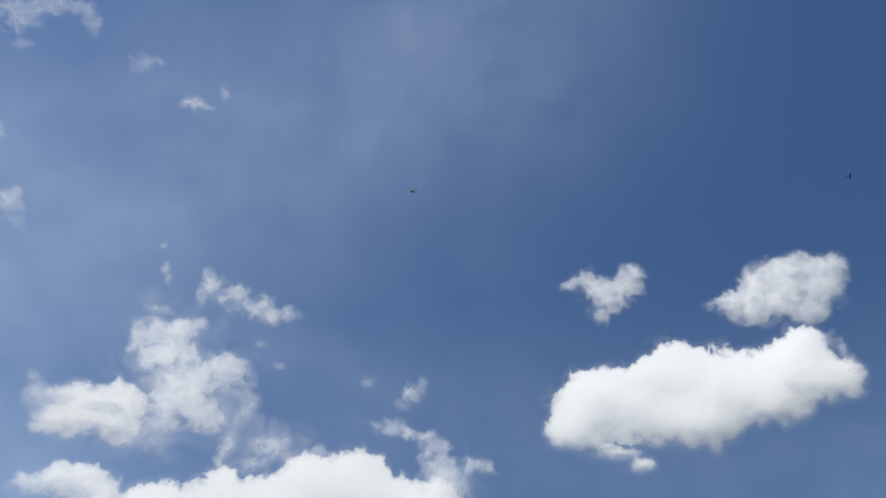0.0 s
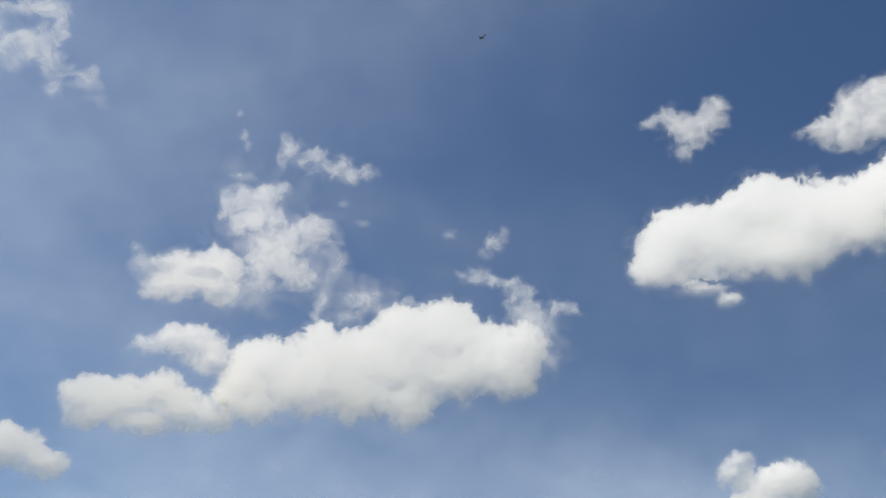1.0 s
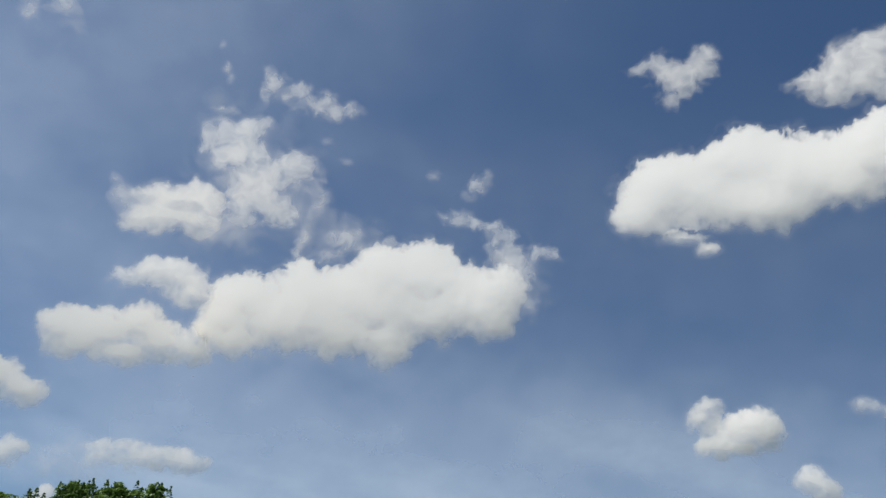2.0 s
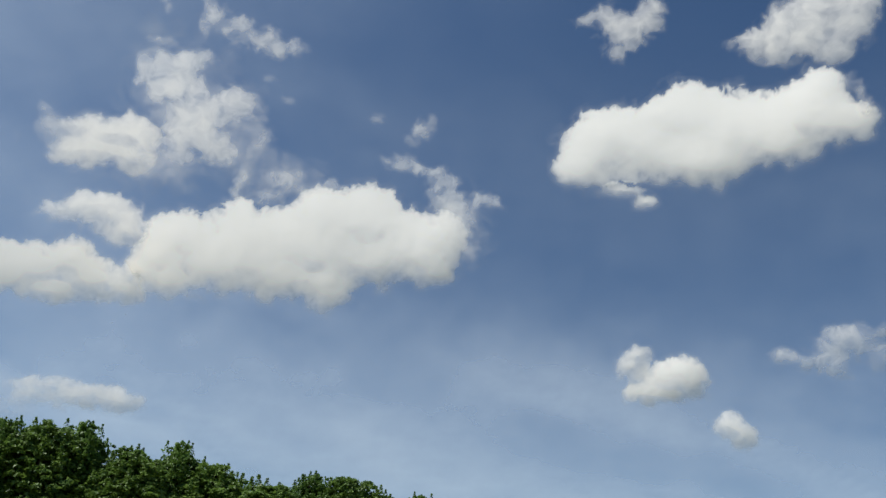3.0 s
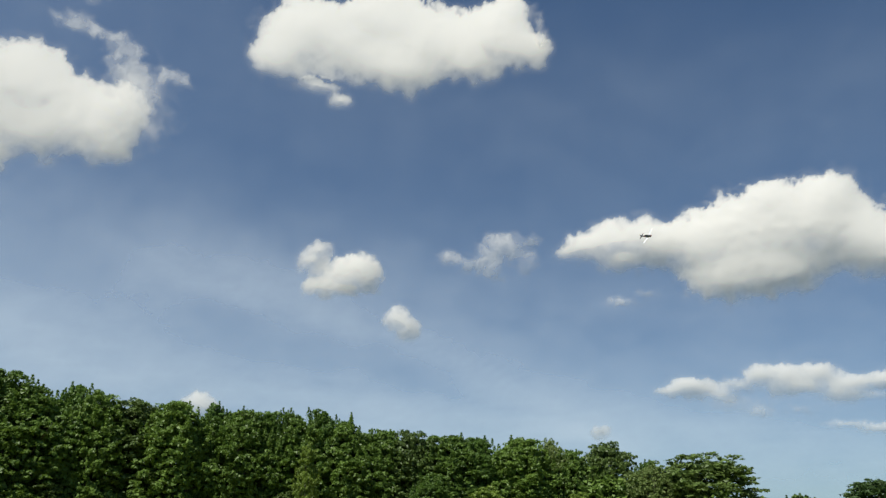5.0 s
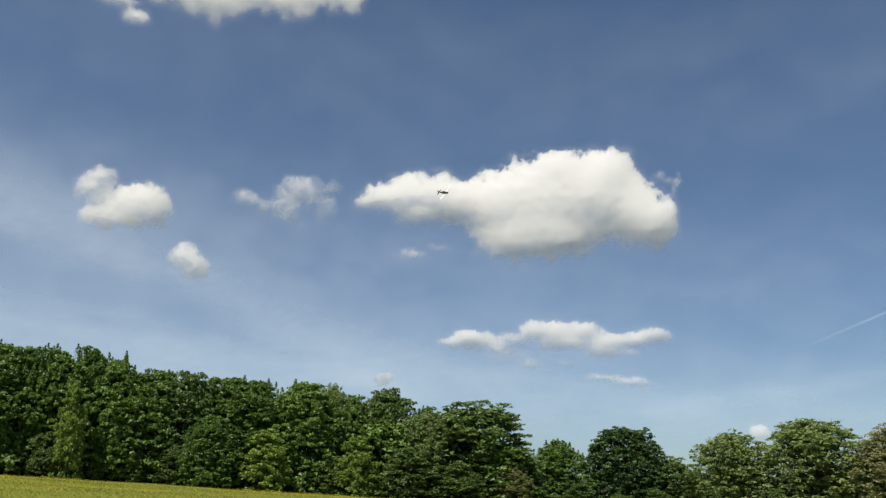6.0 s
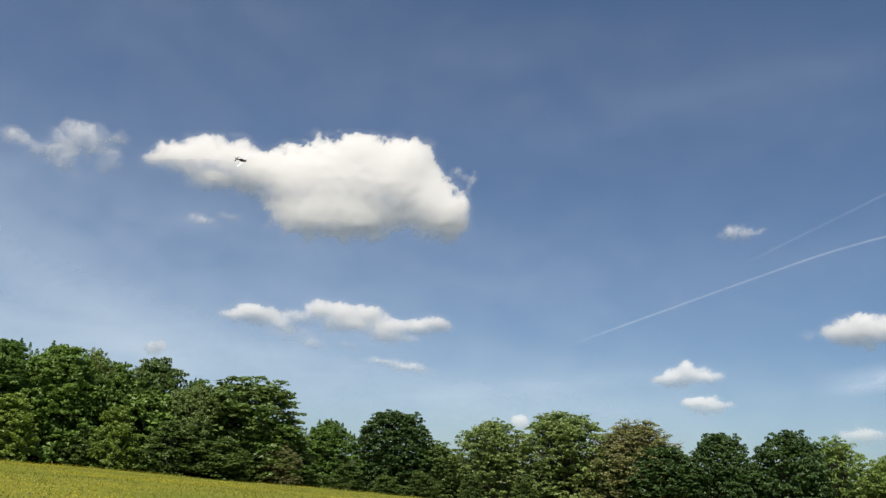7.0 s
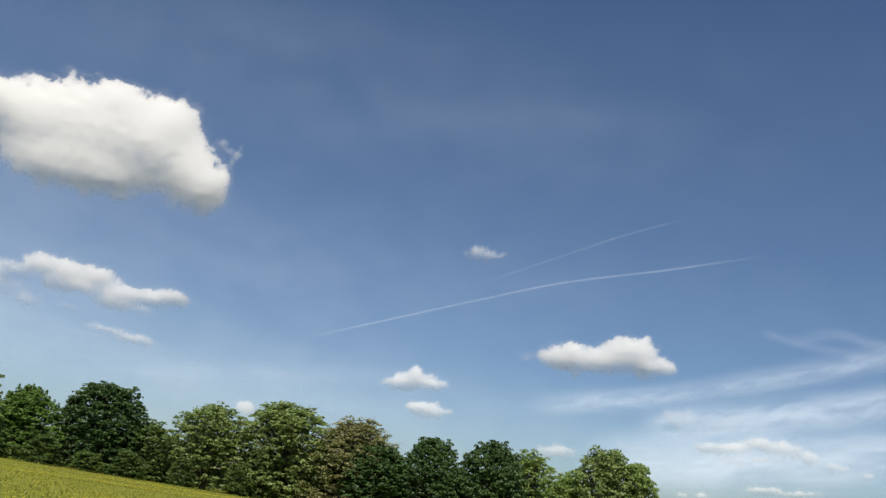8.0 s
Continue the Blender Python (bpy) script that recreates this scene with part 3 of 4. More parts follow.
cloud("small white heap cloud with a pale grey base", 69.8, 4.3, 7, 0.3, [(-0.2, 0.1, 1.21, 0.48, 1.7), (0.3, -0.2, 1.37, 0.40, 1.4), (-1.0, 0.0, 0.73, 0.36, 1.2)], 1395)
cloud("small white heap cloud with a pale grey base", 57.0, 2.7, 8, 0.2, [(0.0, 0.0, 0.69, 0.54, 1.7)], 1432)
cloud("loose ragged white cloud with thin edges", 72.7, 15.9, 6, 1, [(-0.3, -0.1, 1.07, 0.54, 0.9), (-0.9, 0.1, 0.74, 0.37, 0.8), (0.8, -0.1, 0.82, 0.25, 0.6)], 1469)
cloud("small white heap cloud with a pale grey base", 79.1, 2.5, 7, 0.4, [(0.0, 0.0, 1.49, 0.46, 1.2)], 1506)
cloud("small grey-white heap cloud low in the haze", 92.1, 4.0, 6, 0.4, [(0.3, 0.4, 1.11, 0.58, 2), (1.9, 0.2, 1.36, 0.61, 1.4), (3.2, -0.2, 0.80, 0.46, 0.9), (-2.7, -0.1, 1.44, 0.37, 1.2), (-1.3, -0.1, 1.42, 0.40, 1.2), (-0.5, -0.7, 2.94, 0.25, 0.45)], 1543)
cloud("small grey-white heap cloud low in the haze", 96.9, 3.4, 6, 0.5, [(-0.2, 0.0, 0.65, 0.38, 0.7), (0.4, -0.1, 0.45, 0.21, 0.5)], 1580)
cloud("small grey-white heap cloud low in the haze", 98.7, 3.0, 6, 0.5, [(0.0, 0.0, 0.44, 0.24, 0.6)], 1617)
cloud("small grey-white heap cloud low in the haze", 88.9, 5.6, 6, 1, [(-1.5, -0.2, 1.56, 0.61, 0.8), (-2.0, 0.2, 1.12, 0.46, 0.9), (1.2, -0.1, 1.80, 0.52, 0.25)], 1654)
cloud("small grey-white heap cloud low in the haze", 93.8, 1.5, 7, 0.3, [(-1.2, 0.0, 1.37, 0.28, 1.1), (0.8, 0.0, 1.60, 0.24, 0.9)], 1691)
cloud("small grey-white heap cloud low in the haze", 88.2, 0.6, 7, 0.3, [(-0.6, 0.0, 0.51, 0.22, 0.9), (0.6, 0.1, 0.47, 0.22, 0.9)], 1728)
cloud("loose ragged white cloud with thin edges", -51.8, 49.9, 44, 1, [(-1.1, -1.3, 1.40, 1.08, 0.6), (0.3, 0.6, 1.94, 0.62, 0.5), (2.3, 1.5, 0.60, 1.05, 0.4), (0.2, -2.4, 0.57, 0.62, 0.25), (1.3, 1.4, 1.32, 0.56, 0.45), (-1.4, 0.8, 2.51, 1.01, 0.6)], 1765)
cloud("thin torn shreds of white cloud", -41.3, 51.1, 34, 1, [(-0.3, -0.2, 0.85, 0.73, 0.3), (0.5, 0.4, 0.50, 0.30, 0.25)], 1802)
cloud("thin torn shreds of white cloud", -34.7, 50.7, 29, 1, [(-0.5, -0.6, 0.81, 0.53, 0.9), (0.3, -0.6, 0.60, 0.19, 0.5), (1.0, 1.0, 0.34, 0.54, 0.3)], 1839)
cloud("loose ragged white cloud with thin edges", -49.0, 38.7, 31, 0.9, [(-0.4, 2.7, 1.03, 0.76, 1), (-1.8, 2.0, 1.88, 0.68, 0.8), (-0.1, 0.7, 1.34, 1.18, 1.1), (-1.3, 0.1, 1.31, 0.89, 0.9), (1.2, 0.0, 1.04, 0.99, 0.9), (1.8, -1.3, 0.85, 0.64, 0.6), (3.1, -0.2, 1.01, 0.65, 0.6), (3.3, 0.6, 0.47, 0.43, 0.5), (0.4, 2.0, 0.71, 1.18, 1), (-1.1, -1.0, 1.37, 0.83, 0.4), (4.2, -0.8, 0.68, 0.73, 0.15), (-2.8, -0.3, 1.21, 2.03, 0.8)], 1876)


def veil(name, label, path, width, opacity, seed, stretch=6.0, far=4200.0):
    """A long streak of ice cloud through (azimuth, elevation) points, width in degrees, frayed and thin."""
    pts = [way(a, e) for a, e in path]
    n, c = 120, 28
    spine = []
    for i in range(n + 1):
        t = i / n * (len(pts) - 1)
        j = min(int(t), len(pts) - 2)
        p0, p1, p2, p3 = (np.array(pts[min(max(q, 0), len(pts) - 1)]) for q in (j - 1, j, j + 1, j + 2))
        s = t - j
        d = 0.5 * (2 * p1 + (p2 - p0) * s + (2 * p0 - 5 * p1 + 4 * p2 - p3) * s * s + (3 * p1 - p0 - 3 * p2 + p3) * s ** 3)
        spine.append(d / np.linalg.norm(d))
    spine = np.array(spine)
    along = np.gradient(spine, axis=0)
    along /= np.linalg.norm(along, axis=1)[:, None]
    side = np.cross(along, spine)
    v = np.linspace(-1, 1, c + 1)
    length = float(np.degrees(np.arccos(np.clip((spine[:-1] * spine[1:]).sum(1), -1, 1))).sum())
    uu, vv = np.meshgrid(np.linspace(0, length, n + 1), v, indexing="ij")
    fray = fbm(uu / (width * stretch) * 4, vv * 3 + fbm(uu / width * 0.5, vv, seed + 3, 3) * 2, seed, 5, 0.6)
    ends = smoothstep(0, 0.18, uu / length) * smoothstep(1.0, 0.8, uu / length)
    thick = opacity * ends * np.exp(-(vv * 1.9) ** 2) * np.clip(1 - vv ** 4, 0, 1) * np.clip(0.25 + 1.5 * fray, 0, 1.3)
    pos = (spine[:, None] + side[:, None] * (np.radians(width) * vv)[..., None]) * far
    pos = pos - (np.clip(1 - vv ** 2, 0, 1) * width * 0.25 * radians(1.0) * far)[..., None] * spine[:, None]
    verts = pos.reshape(-1, 3)
    ids = np.arange((n + 1) * (c + 1)).reshape(n + 1, c + 1)
    q = np.stack([ids[:-1, :-1], ids[1:, :-1], ids[1:, 1:], ids[:-1, 1:]], -1).reshape(-1, 4)
    origin = spine[n // 2] * far
    me = mesh_from(name, (verts - origin).tolist(), q.tolist(), CIRRUS, True)
    me.attributes.new("thickness", "FLOAT", "POINT").data.foreach_set("value", thick.ravel().astype(np.float32))
    ob = new(name, me)
    ob.location = origin
    return tagged(ob, label, "vapour trail" if name == "contrail" else "cloud", "streaks high in the sky")


veil("contrail", "thin white vapour trail drawn across blue sky", [(60, 8.0), (66.1, 10.28), (72.6, 12.53), (78.7, 14.37), (86.0, 15.75), (93, 17)], 0.14, 0.17, 3)
veil("contrail", "faint thin white vapour trail in blue sky", [(72.5, 13.7), (78.5, 16.32), (82.6, 17.97), (87.5, 19.5)], 0.15, 0.07, 4)
veil("cirrus", "broad pale streak of high ice cloud", [(76, 5.2), (81.4, 6.1), (87.1, 7.1), (94.3, 8.9), (100, 10.4), (108, 12.5)], 1.40, 0.30, 5)
veil("cirrus", "broad pale veil of high ice cloud near the horizon", [(84, 4.6), (89, 5.4), (94.3, 6.4), (100, 7.5), (108, 9.5)], 2.00, 0.46, 6)
veil("cirrus", "broad pale veil of high ice cloud near the horizon", [(80, 1.5), (88, 2.5), (96, 3.6), (104, 4.5), (112, 5.5)], 3.60, 0.52, 16)
veil("cirrus", "small frayed wisp of high ice cloud", [(92, 11.9), (95, 11.1), (98, 10.5), (100, 10.3)], 0.60, 0.08, 7)
veil("cirrus", "small frayed wisp of high ice cloud", [(94, 11.2), (97, 11.8), (99, 11.3), (101, 10.9)], 0.70, 0.08, 8)
veil("cirrus", "faint milky streak of high ice cloud", [(48, 4.0), (56.2, 4.9), (64.9, 5.9), (72, 6.3)], 1.20, 0.08, 12)
veil("cirrus", "faint milky streak of high ice cloud", [(55, 22), (62.3, 23.5), (70.7, 25.3), (77.7, 26.0), (86, 26)], 2.60, 0.03, 13)


def sheet(label, streaks, seed, crest=2200.0, rim=4650.0):
    """One wide sheet of thin ice cloud and sky-lightening bands; streaks: path in (azimuth, elevation), half width in
    degrees, opacity.
    """
    az, el = np.meshgrid(np.arange(-78, 122.01, 0.6), np.concatenate([np.arange(0.5, 24, 0.4), np.arange(24, 76, 0.9)]), indexing="ij")
    clear = np.ones_like(az)
    for i, (path, width, opacity) in enumerate(streaks):
        pa, pe = np.array(path, float).T
        fine = np.linspace(pa[0], pa[-1], 200)
        curve = blur(np.interp(fine, pa, pe)[None, :].repeat(3, 0), 14)[1]
        slope = np.interp(az, fine, np.gradient(curve, fine))
        across = (el - np.interp(az, fine, curve)) / np.hypot(slope, 1.0) / width
        along = np.clip((az - pa[0]) / (pa[-1] - pa[0]), 0, 1)
        fray = fbm(az / 14.0 + across * 0.7, across * 2.5 + fbm(az / 9.0, el / 5.0, seed + i, 3) * 2, seed + i * 3, 4, 0.55)
        a = opacity * np.exp(-(across * 1.25) ** 2) * (0.55 + 0.9 * fray) * smoothstep(0, 0.2, along) * smoothstep(1.0, 0.6, along)
        clear *= 1 - np.clip(a, 0, 0.9)
    edge = smoothstep(-78, -70, az) * smoothstep(122, 108, az) * smoothstep(76, 68, el)
    thick = (1 - clear) * edge
    # a shallow dome over the whole country, well above the heap clouds
    a, e = np.radians(az), np.radians(el)
    bend = crest / rim ** 2
    out = (np.sqrt(np.tan(e) ** 2 + 4 * bend * crest) - np.tan(e)) / (2 * bend)
    pos = np.stack([np.sin(a) * out, np.cos(a) * out, np.tan(e) * out], -1)
    ids = np.arange(az.size).reshape(az.shape)
    q = np.stack([ids[:-1, :-1], ids[1:, :-1], ids[1:, 1:], ids[:-1, 1:]], -1).reshape(-1, 4)
    origin = way(0, 25) * 3000.0
    me = mesh_from("cirrus", (pos.reshape(-1, 3) - np.array(origin)).tolist(), q.tolist(), CIRRUS, True)
    me.attributes.new("thickness", "FLOAT", "POINT").data.foreach_set("value", thick.ravel().astype(np.float32))
    ob = new("cirrus", me)
    ob.location = origin
    return tagged(ob, label, "cloud", "streaks high in the sky")


sheet("thin milky sheet of ice cloud streaks and added sky-lightening bands", [
    ([(-8, 18.5), (8, 15.5), (19.7, 12.3), (26.4, 9.2), (31.3, 7.2), (45, 4)], 2.6, 0.13),
    ([(-42, 18), (-23, 15.2), (-10.8, 13.2), (2, 10.4), (12, 8)], 5.0, 0.10),
    # two haze bands painted into the sheet to lighten the low sky
    ([(-60, 12.5), (-30, 11), (-10, 9.5), (10, 8.0), (25, 6.5), (40, 5), (52, 4.0), (62, 3.4), (80, 2.8), (110, 2.4)], 4.6, 0.26),
    ([(-72, 26), (-40, 22), (-20, 19), (0, 16), (20, 13), (40, 10.5), (58, 8.5), (95, 6)], 9.0, 0.145),
    # broad bands added only to lighten the sky: left-hand glare, then middle heights
    ([(-74, 4), (-58, 22), (-46, 38), (-30, 52), (40, 72)], 15.0, 0.11),
    ([(-90, 40), (-40, 36), (0, 32), (30, 28), (60, 26), (90, 24), (140, 20)], 9.0, 0.06),
    ([(-20, 20), (10, 18), (40, 15), (70, 13), (100, 12), (140, 12)], 6.0, 0.05),
], 40)

# ---- trees ----


def tube(bm, path, radii, sides=6):
    rings = []
    for i, c in enumerate(path):
        c = Vector(c)
        d = (Vector(path[min(i + 1, len(path) - 1)]) - Vector(path[max(i - 1, 0)])).normalized()
        s = d.orthogonal().normalized()
        o = d.cross(s)
        rings.append([bm.verts.new(c + (s * math.cos(2 * math.pi * k / sides) + o * math.sin(2 * math.pi * k / sides)) * radii[i]) for k in range(sides)])
    for a, b in zip(rings, rings[1:]):
        for k in range(sides):
            bm.faces.new((a[k], a[(k + 1) % sides], b[(k + 1) % sides], b[k]))


def crown_points(g, n, shape):
    """Middles of the leaf clumps: (height fraction, direction, radius fraction)."""
    s = g.uniform(0, 1, n)
    belly, foot = shape["belly"], shape["foot"]
    low = foot + (1 - foot) * np.sin(np.pi / 2 * np.clip(s / belly, 0, 1))
    high = (1 - np.clip((s - belly) / (1 - belly), 0, 1) ** shape["round"]) ** 0.6
    ang = g.uniform(0, 2 * np.pi, n)
    a1, a2 = g.uniform(0, 6, 2)
    lobes = 1 + shape["lumpy"] * (np.sin(ang * 3 + a1 + s * 4) * np.sin(s * 8 + a2))
    r = low * high * lobes * np.sqrt(g.uniform(shape["hollow"], 1.0, n))
    return s * (1 - shape["clear"]) + shape["clear"], ang, r


def leaf_quads(g, centres, radius, per, size, flat=0.75, droop=0.3):
    """Leaf sprays round the clump middles, facing out and up."""
    n = len(centres) * per
    c = np.repeat(centres, per, 0)
    rad = np.repeat(radius, per)
    d = g.normal(size=(n, 3))
    d /= np.linalg.norm(d, axis=1)[:, None]
    d[:, 2] = np.where(d[:, 2] < -0.7, -d[:, 2], d[:, 2])
    pos = c + d * (rad * g.uniform(0.55, 1.0, n))[:, None] * np.array([1, 1, flat])
    nrm = d * 0.9 + g.normal(size=(n, 3)) * 0.75 + np.array([0, 0, 0.55])
    nrm /= np.linalg.norm(nrm, axis=1)[:, None]
    a = np.cross(nrm, g.normal(size=(n, 3)))
    a /= np.linalg.norm(a, axis=1)[:, None] + 1e-9
    b = np.cross(nrm, a)
    s = size * g.uniform(0.6, 1.35, n)
    a, b = a * s[:, None], b * (s * 0.55)[:, None]
    tip = np.array([0, 0, -1.0]) * (s * droop)[:, None]
    return np.stack([pos - a * 0.6 - b, pos - a * 0.5 + b, pos + a * 0.9 + tip], 1)


SHAPES = {
    "maple": dict(clear=0.03, foot=1.0, belly=0.35, round=2.0, lumpy=0.2, hollow=0.3, boughs=60, bough=0.72, fill=0.5, core=0.4),
    "oak": dict(clear=0.05, foot=0.95, belly=0.45, round=2.4, lumpy=0.22, hollow=0.3, boughs=42, bough=0.92, fill=0.6, core=0.36),
    "ash": dict(clear=0.08, foot=0.85, belly=0.5, round=2.6, lumpy=0.25, hollow=0.2, boughs=34, bough=0.95, fill=0.55, core=0.3),
    "lime": dict(clear=0.03, foot=1.0, belly=0.3, round=1.5, lumpy=0.2, hollow=0.3, boughs=56, bough=0.68, fill=0.5, core=0.38),
    "willow": dict(clear=0.04, foot=0.9, belly=0.4, round=2.2, lumpy=0.25, hollow=0.2, boughs=36, bough=0.85, fill=0.35, core=0.3),
    "chestnut": dict(clear=0.03, foot=1.0, belly=0.45, round=2.6, lumpy=0.08, hollow=0.45, boughs=64, bough=0.72, fill=0.7, core=0.4),
    "brown": dict(clear=0.03, foot=1.0, belly=0.35, round=1.7, lumpy=0.12, hollow=0.3, boughs=44, bough=0.85, fill=0.5, core=0.3),
    "bush": dict(clear=0.0, foot=1.0, belly=0.3, round=1.8, lumpy=0.2, hollow=0.4, boughs=16, bough=1.1, fill=0.5, core=0.38),
    "blossom": dict(clear=0.0, foot=1.0, belly=0.35, round=1.8, lumpy=0.2, hollow=0.4, boughs=24, bough=0.95, fill=0.5, core=0.36),
    "wood": dict(clear=0.03, foot=1.0, belly=0.4, round=2.0, lumpy=0.2, hollow=0.4, boughs=24, bough=1.15, fill=0.5, core=0.4),
}
# clumps, leaves per clump, leaf size and clump radius in metres for a tree 12 m high and 9 m wide
BUILD = {
    "maple": (1150, 22, 0.20, 0.36), "oak": (760, 33, 0.195, 0.46), "ash": (760, 28, 0.175, 0.42), "lime": (1050, 22, 0.19, 0.33),
    "willow": (660, 26, 0.17, 0.4), "chestnut": (1150, 26, 0.18, 0.36), "brown": (1150, 26, 0.125, 0.36), "bush": (260, 32, 0.28, 0.75), "blossom": (340, 36, 0.25, 0.6),
    "wood": (260, 24, 0.36, 0.8),
}
WORDS = {
    "maple": "dense broadleaf tree in full green leaf at the field's edge",
    "oak": "dark green oak with a broad uneven crown",
    "ash": "light green open-crowned tree with limbs showing through",
    "lime": "fresh mid-green tree with a narrow tapering crown",
    "willow": "yellow-green feathery tree with loose thin leaves",
    "chestnut": "very dark green tree with a tight rounded crown",
    "brown": "brownish half-bare tree with fine twigs and few leaves",
    "wood": "broadleaf tree in full leaf deep in the wood",
    "bush": "low green shrub at the foot of the trees",
    "blossom": "tall shrub with pale yellow-green young leaves",
}
H0, W0 = 12.0, 9.0


def tree(kind, seed):
    """One tree 12 m high and 9 m wide, standing at its origin: trunk with limbs, crown."""
    g = rng(seed)
    name = "shrub" if kind in ("bush", "blossom") else "tree"
    top = new(name)
    top.empty_display_size = 0.3
    n, per, size, rad = BUILD[kind]
    shape = SHAPES[kind]
    nb = shape["boughs"]
    h, ang, r = crown_points(g, nb, shape)
    big = np.array([W0, W0, H0 * 0.75]) * g.uniform(0.10, 0.19, (nb, 1)) * shape["bough"]
    reach = np.maximum(W0 / 2 - big[:, 0] * 0.8, 0.5)
    mids = np.stack([np.cos(ang) * r * reach, np.sin(ang) * r * reach, np.minimum(h * H0, H0 - big[:, 2] * g.uniform(0.75, 1.15, nb))], 1)
    mids[:, 2] = np.maximum(mids[:, 2], big[:, 2] * 0.8)
    pick = g.choice(nb, n, p=big[:, 0] ** 2 / (big[:, 0] ** 2).sum())
    out = g.normal(size=(n, 3))
    out /= np.linalg.norm(out, axis=1)[:, None]
    out[:, 2] = np.where(out[:, 2] < -0.5, -out[:, 2], out[:, 2])
    centres = mids[pick] + out * big[pick] * np.sqrt(g.uniform(0.45, 1.15, (n, 1)))
    # a part of the clumps closes the crown between the boughs
    fill = int(n * shape["fill"])
    h2, ang2, r2 = crown_points(g, fill, dict(shape, hollow=0.62))
    centres[:fill] = np.stack([np.cos(ang2) * r2 * (W0 / 2 - rad), np.sin(ang2) * r2 * (W0 / 2 - rad), h2 * (H0 - rad * 1.4)], 1)
    centres[:, 2] = np.clip(centres[:, 2], rad * 0.4, None)
    radius = rad * g.uniform(0.6, 1.5, n)
    leaves = leaf_quads(g, centres, radius, per, size, 0.5)
    # the shaded inside of the crown, which hides the sky behind it
    h3, ang3, r3 = crown_points(g, n, dict(shape, hollow=0.0))
    deep = np.stack([np.cos(ang3) * r3 * W0 * shape["core"], np.sin(ang3) * r3 * W0 * shape["core"], h3 * H0 * 0.9], 1)
    leaves = np.concatenate([leaves, leaf_quads(g, deep, np.full(n, 0.3), 4, 0.29, 0.8)])
    if kind in ("maple", "lime"):  # upright leading shoots above the crown
        k = 26
        spread, turn_ = np.sqrt(g.uniform(0, 1, k)) * W0 * 0.42, g.uniform(0, 2 * np.pi, k)
        tips = np.stack([np.cos(turn_) * spread, np.sin(turn_) * spread, H0 * (1.0 - 0.3 * (spread / (W0 * 0.42)) ** 2) + g.uniform(0.1, 1.0, k) ** 2 * 1.25], 1)
        up = np.concatenate([tips - np.array([0, 0, 0.27 * j]) for j in range(5)])
        leaves = np.concatenate([leaves, leaf_quads(g, up, np.repeat([0.06, 0.15, 0.25, 0.36, 0.46], k) * g.uniform(0.7, 1.2, 5 * k), 16, 0.15, 1.2)])
    leaves[..., 2] *= H0 / np.quantile(leaves[..., 2].max(1), 0.997)
    part("crown", leaves_mesh("crown", leaves, LEAF["maple" if kind == "wood" else kind]), top)
    bm = bmesh.new()
    sway = g.normal(0, 0.25, (6, 2))
    spine = [Vector((sway[i, 0] * i / 5, sway[i, 1] * i / 5, H0 * 0.9 * i / 5 - (0.25 if i == 0 else 0))) for i in range(6)]
    w = 0.34 if name == "tree" else 0.12
    tube(bm, spine, [w * (1 - 0.17 * i) + 0.02 for i in range(6)], 7)
    limbs = {"ash": 46, "willow": 40, "brown": 80}.get(kind, 22)
    for j in g.choice(n, min(limbs, n), replace=False):
        c = Vector(centres[j])
        z0 = max(0.12 * H0, c.z * g.uniform(0.35, 0.7))
        t = min(z0 / (H0 * 0.9) * 5, 4.99)
        base = spine[int(t)].lerp(spine[int(t) + 1], t - int(t))
        mid = base.lerp(c, 0.55) + Vector((g.normal(0, 0.2), g.normal(0, 0.2), g.uniform(-0.3, 0.4)))
        w0 = w * g.uniform(0.25, 0.45)
        tube(bm, [base, mid, c], [w0, w0 * 0.55, 0.02], 5)
        if kind in ("brown", "ash", "willow"):
            for _ in range(6 if kind == "brown" else 2):
                e = c + Vector((g.normal(0, 0.45), g.normal(0, 0.45), g.uniform(0.0, 0.6)))
                tube(bm, [mid.lerp(c, g.uniform(0.3, 1.0)), e], [0.035, 0.012], 3)
    bm_part("trunk", bm, TWIG if kind == "brown" else BARK, top)
    return tagged(top, WORDS[kind], "shrub" if name == "shrub" else "tree")


MODELS = {}


def stand(kind, az, dist, height, width, group="trees along the field's edge"):
    """A tree of that kind on the ground at the azimuth and distance."""
    key = (kind, int(abs(az) * 7) % (3 if kind in ("maple", "bush", "oak") else 2))
    x, y = dist * math.sin(radians(az)), dist * math.cos(radians(az))
    m = pose(x, y, hz(x, y) - 0.05, 0, 0, (az * 53.0) % 360)
    if key not in MODELS:
        ob = MODELS[key] = tree(kind, 100 + len(MODELS) * 7)
        ob.matrix_basis = m
        tagged(ob, group=group)
    else:
        src = MODELS[key]
        keep, src.scale = tuple(src.scale), (1, 1, 1)
        ob = copy_thing(src, m)
        src.scale = keep
    ob.scale = (width / W0, width / W0, height / H0)
    return ob


def top_height(az, dist, el):
    """The height of a tree whose top stands at that elevation."""
    x, y = dist * math.sin(radians(az)), dist * math.cos(radians(az))
    return EYE[2] + dist * math.tan(radians(el)) - hz(x, y)


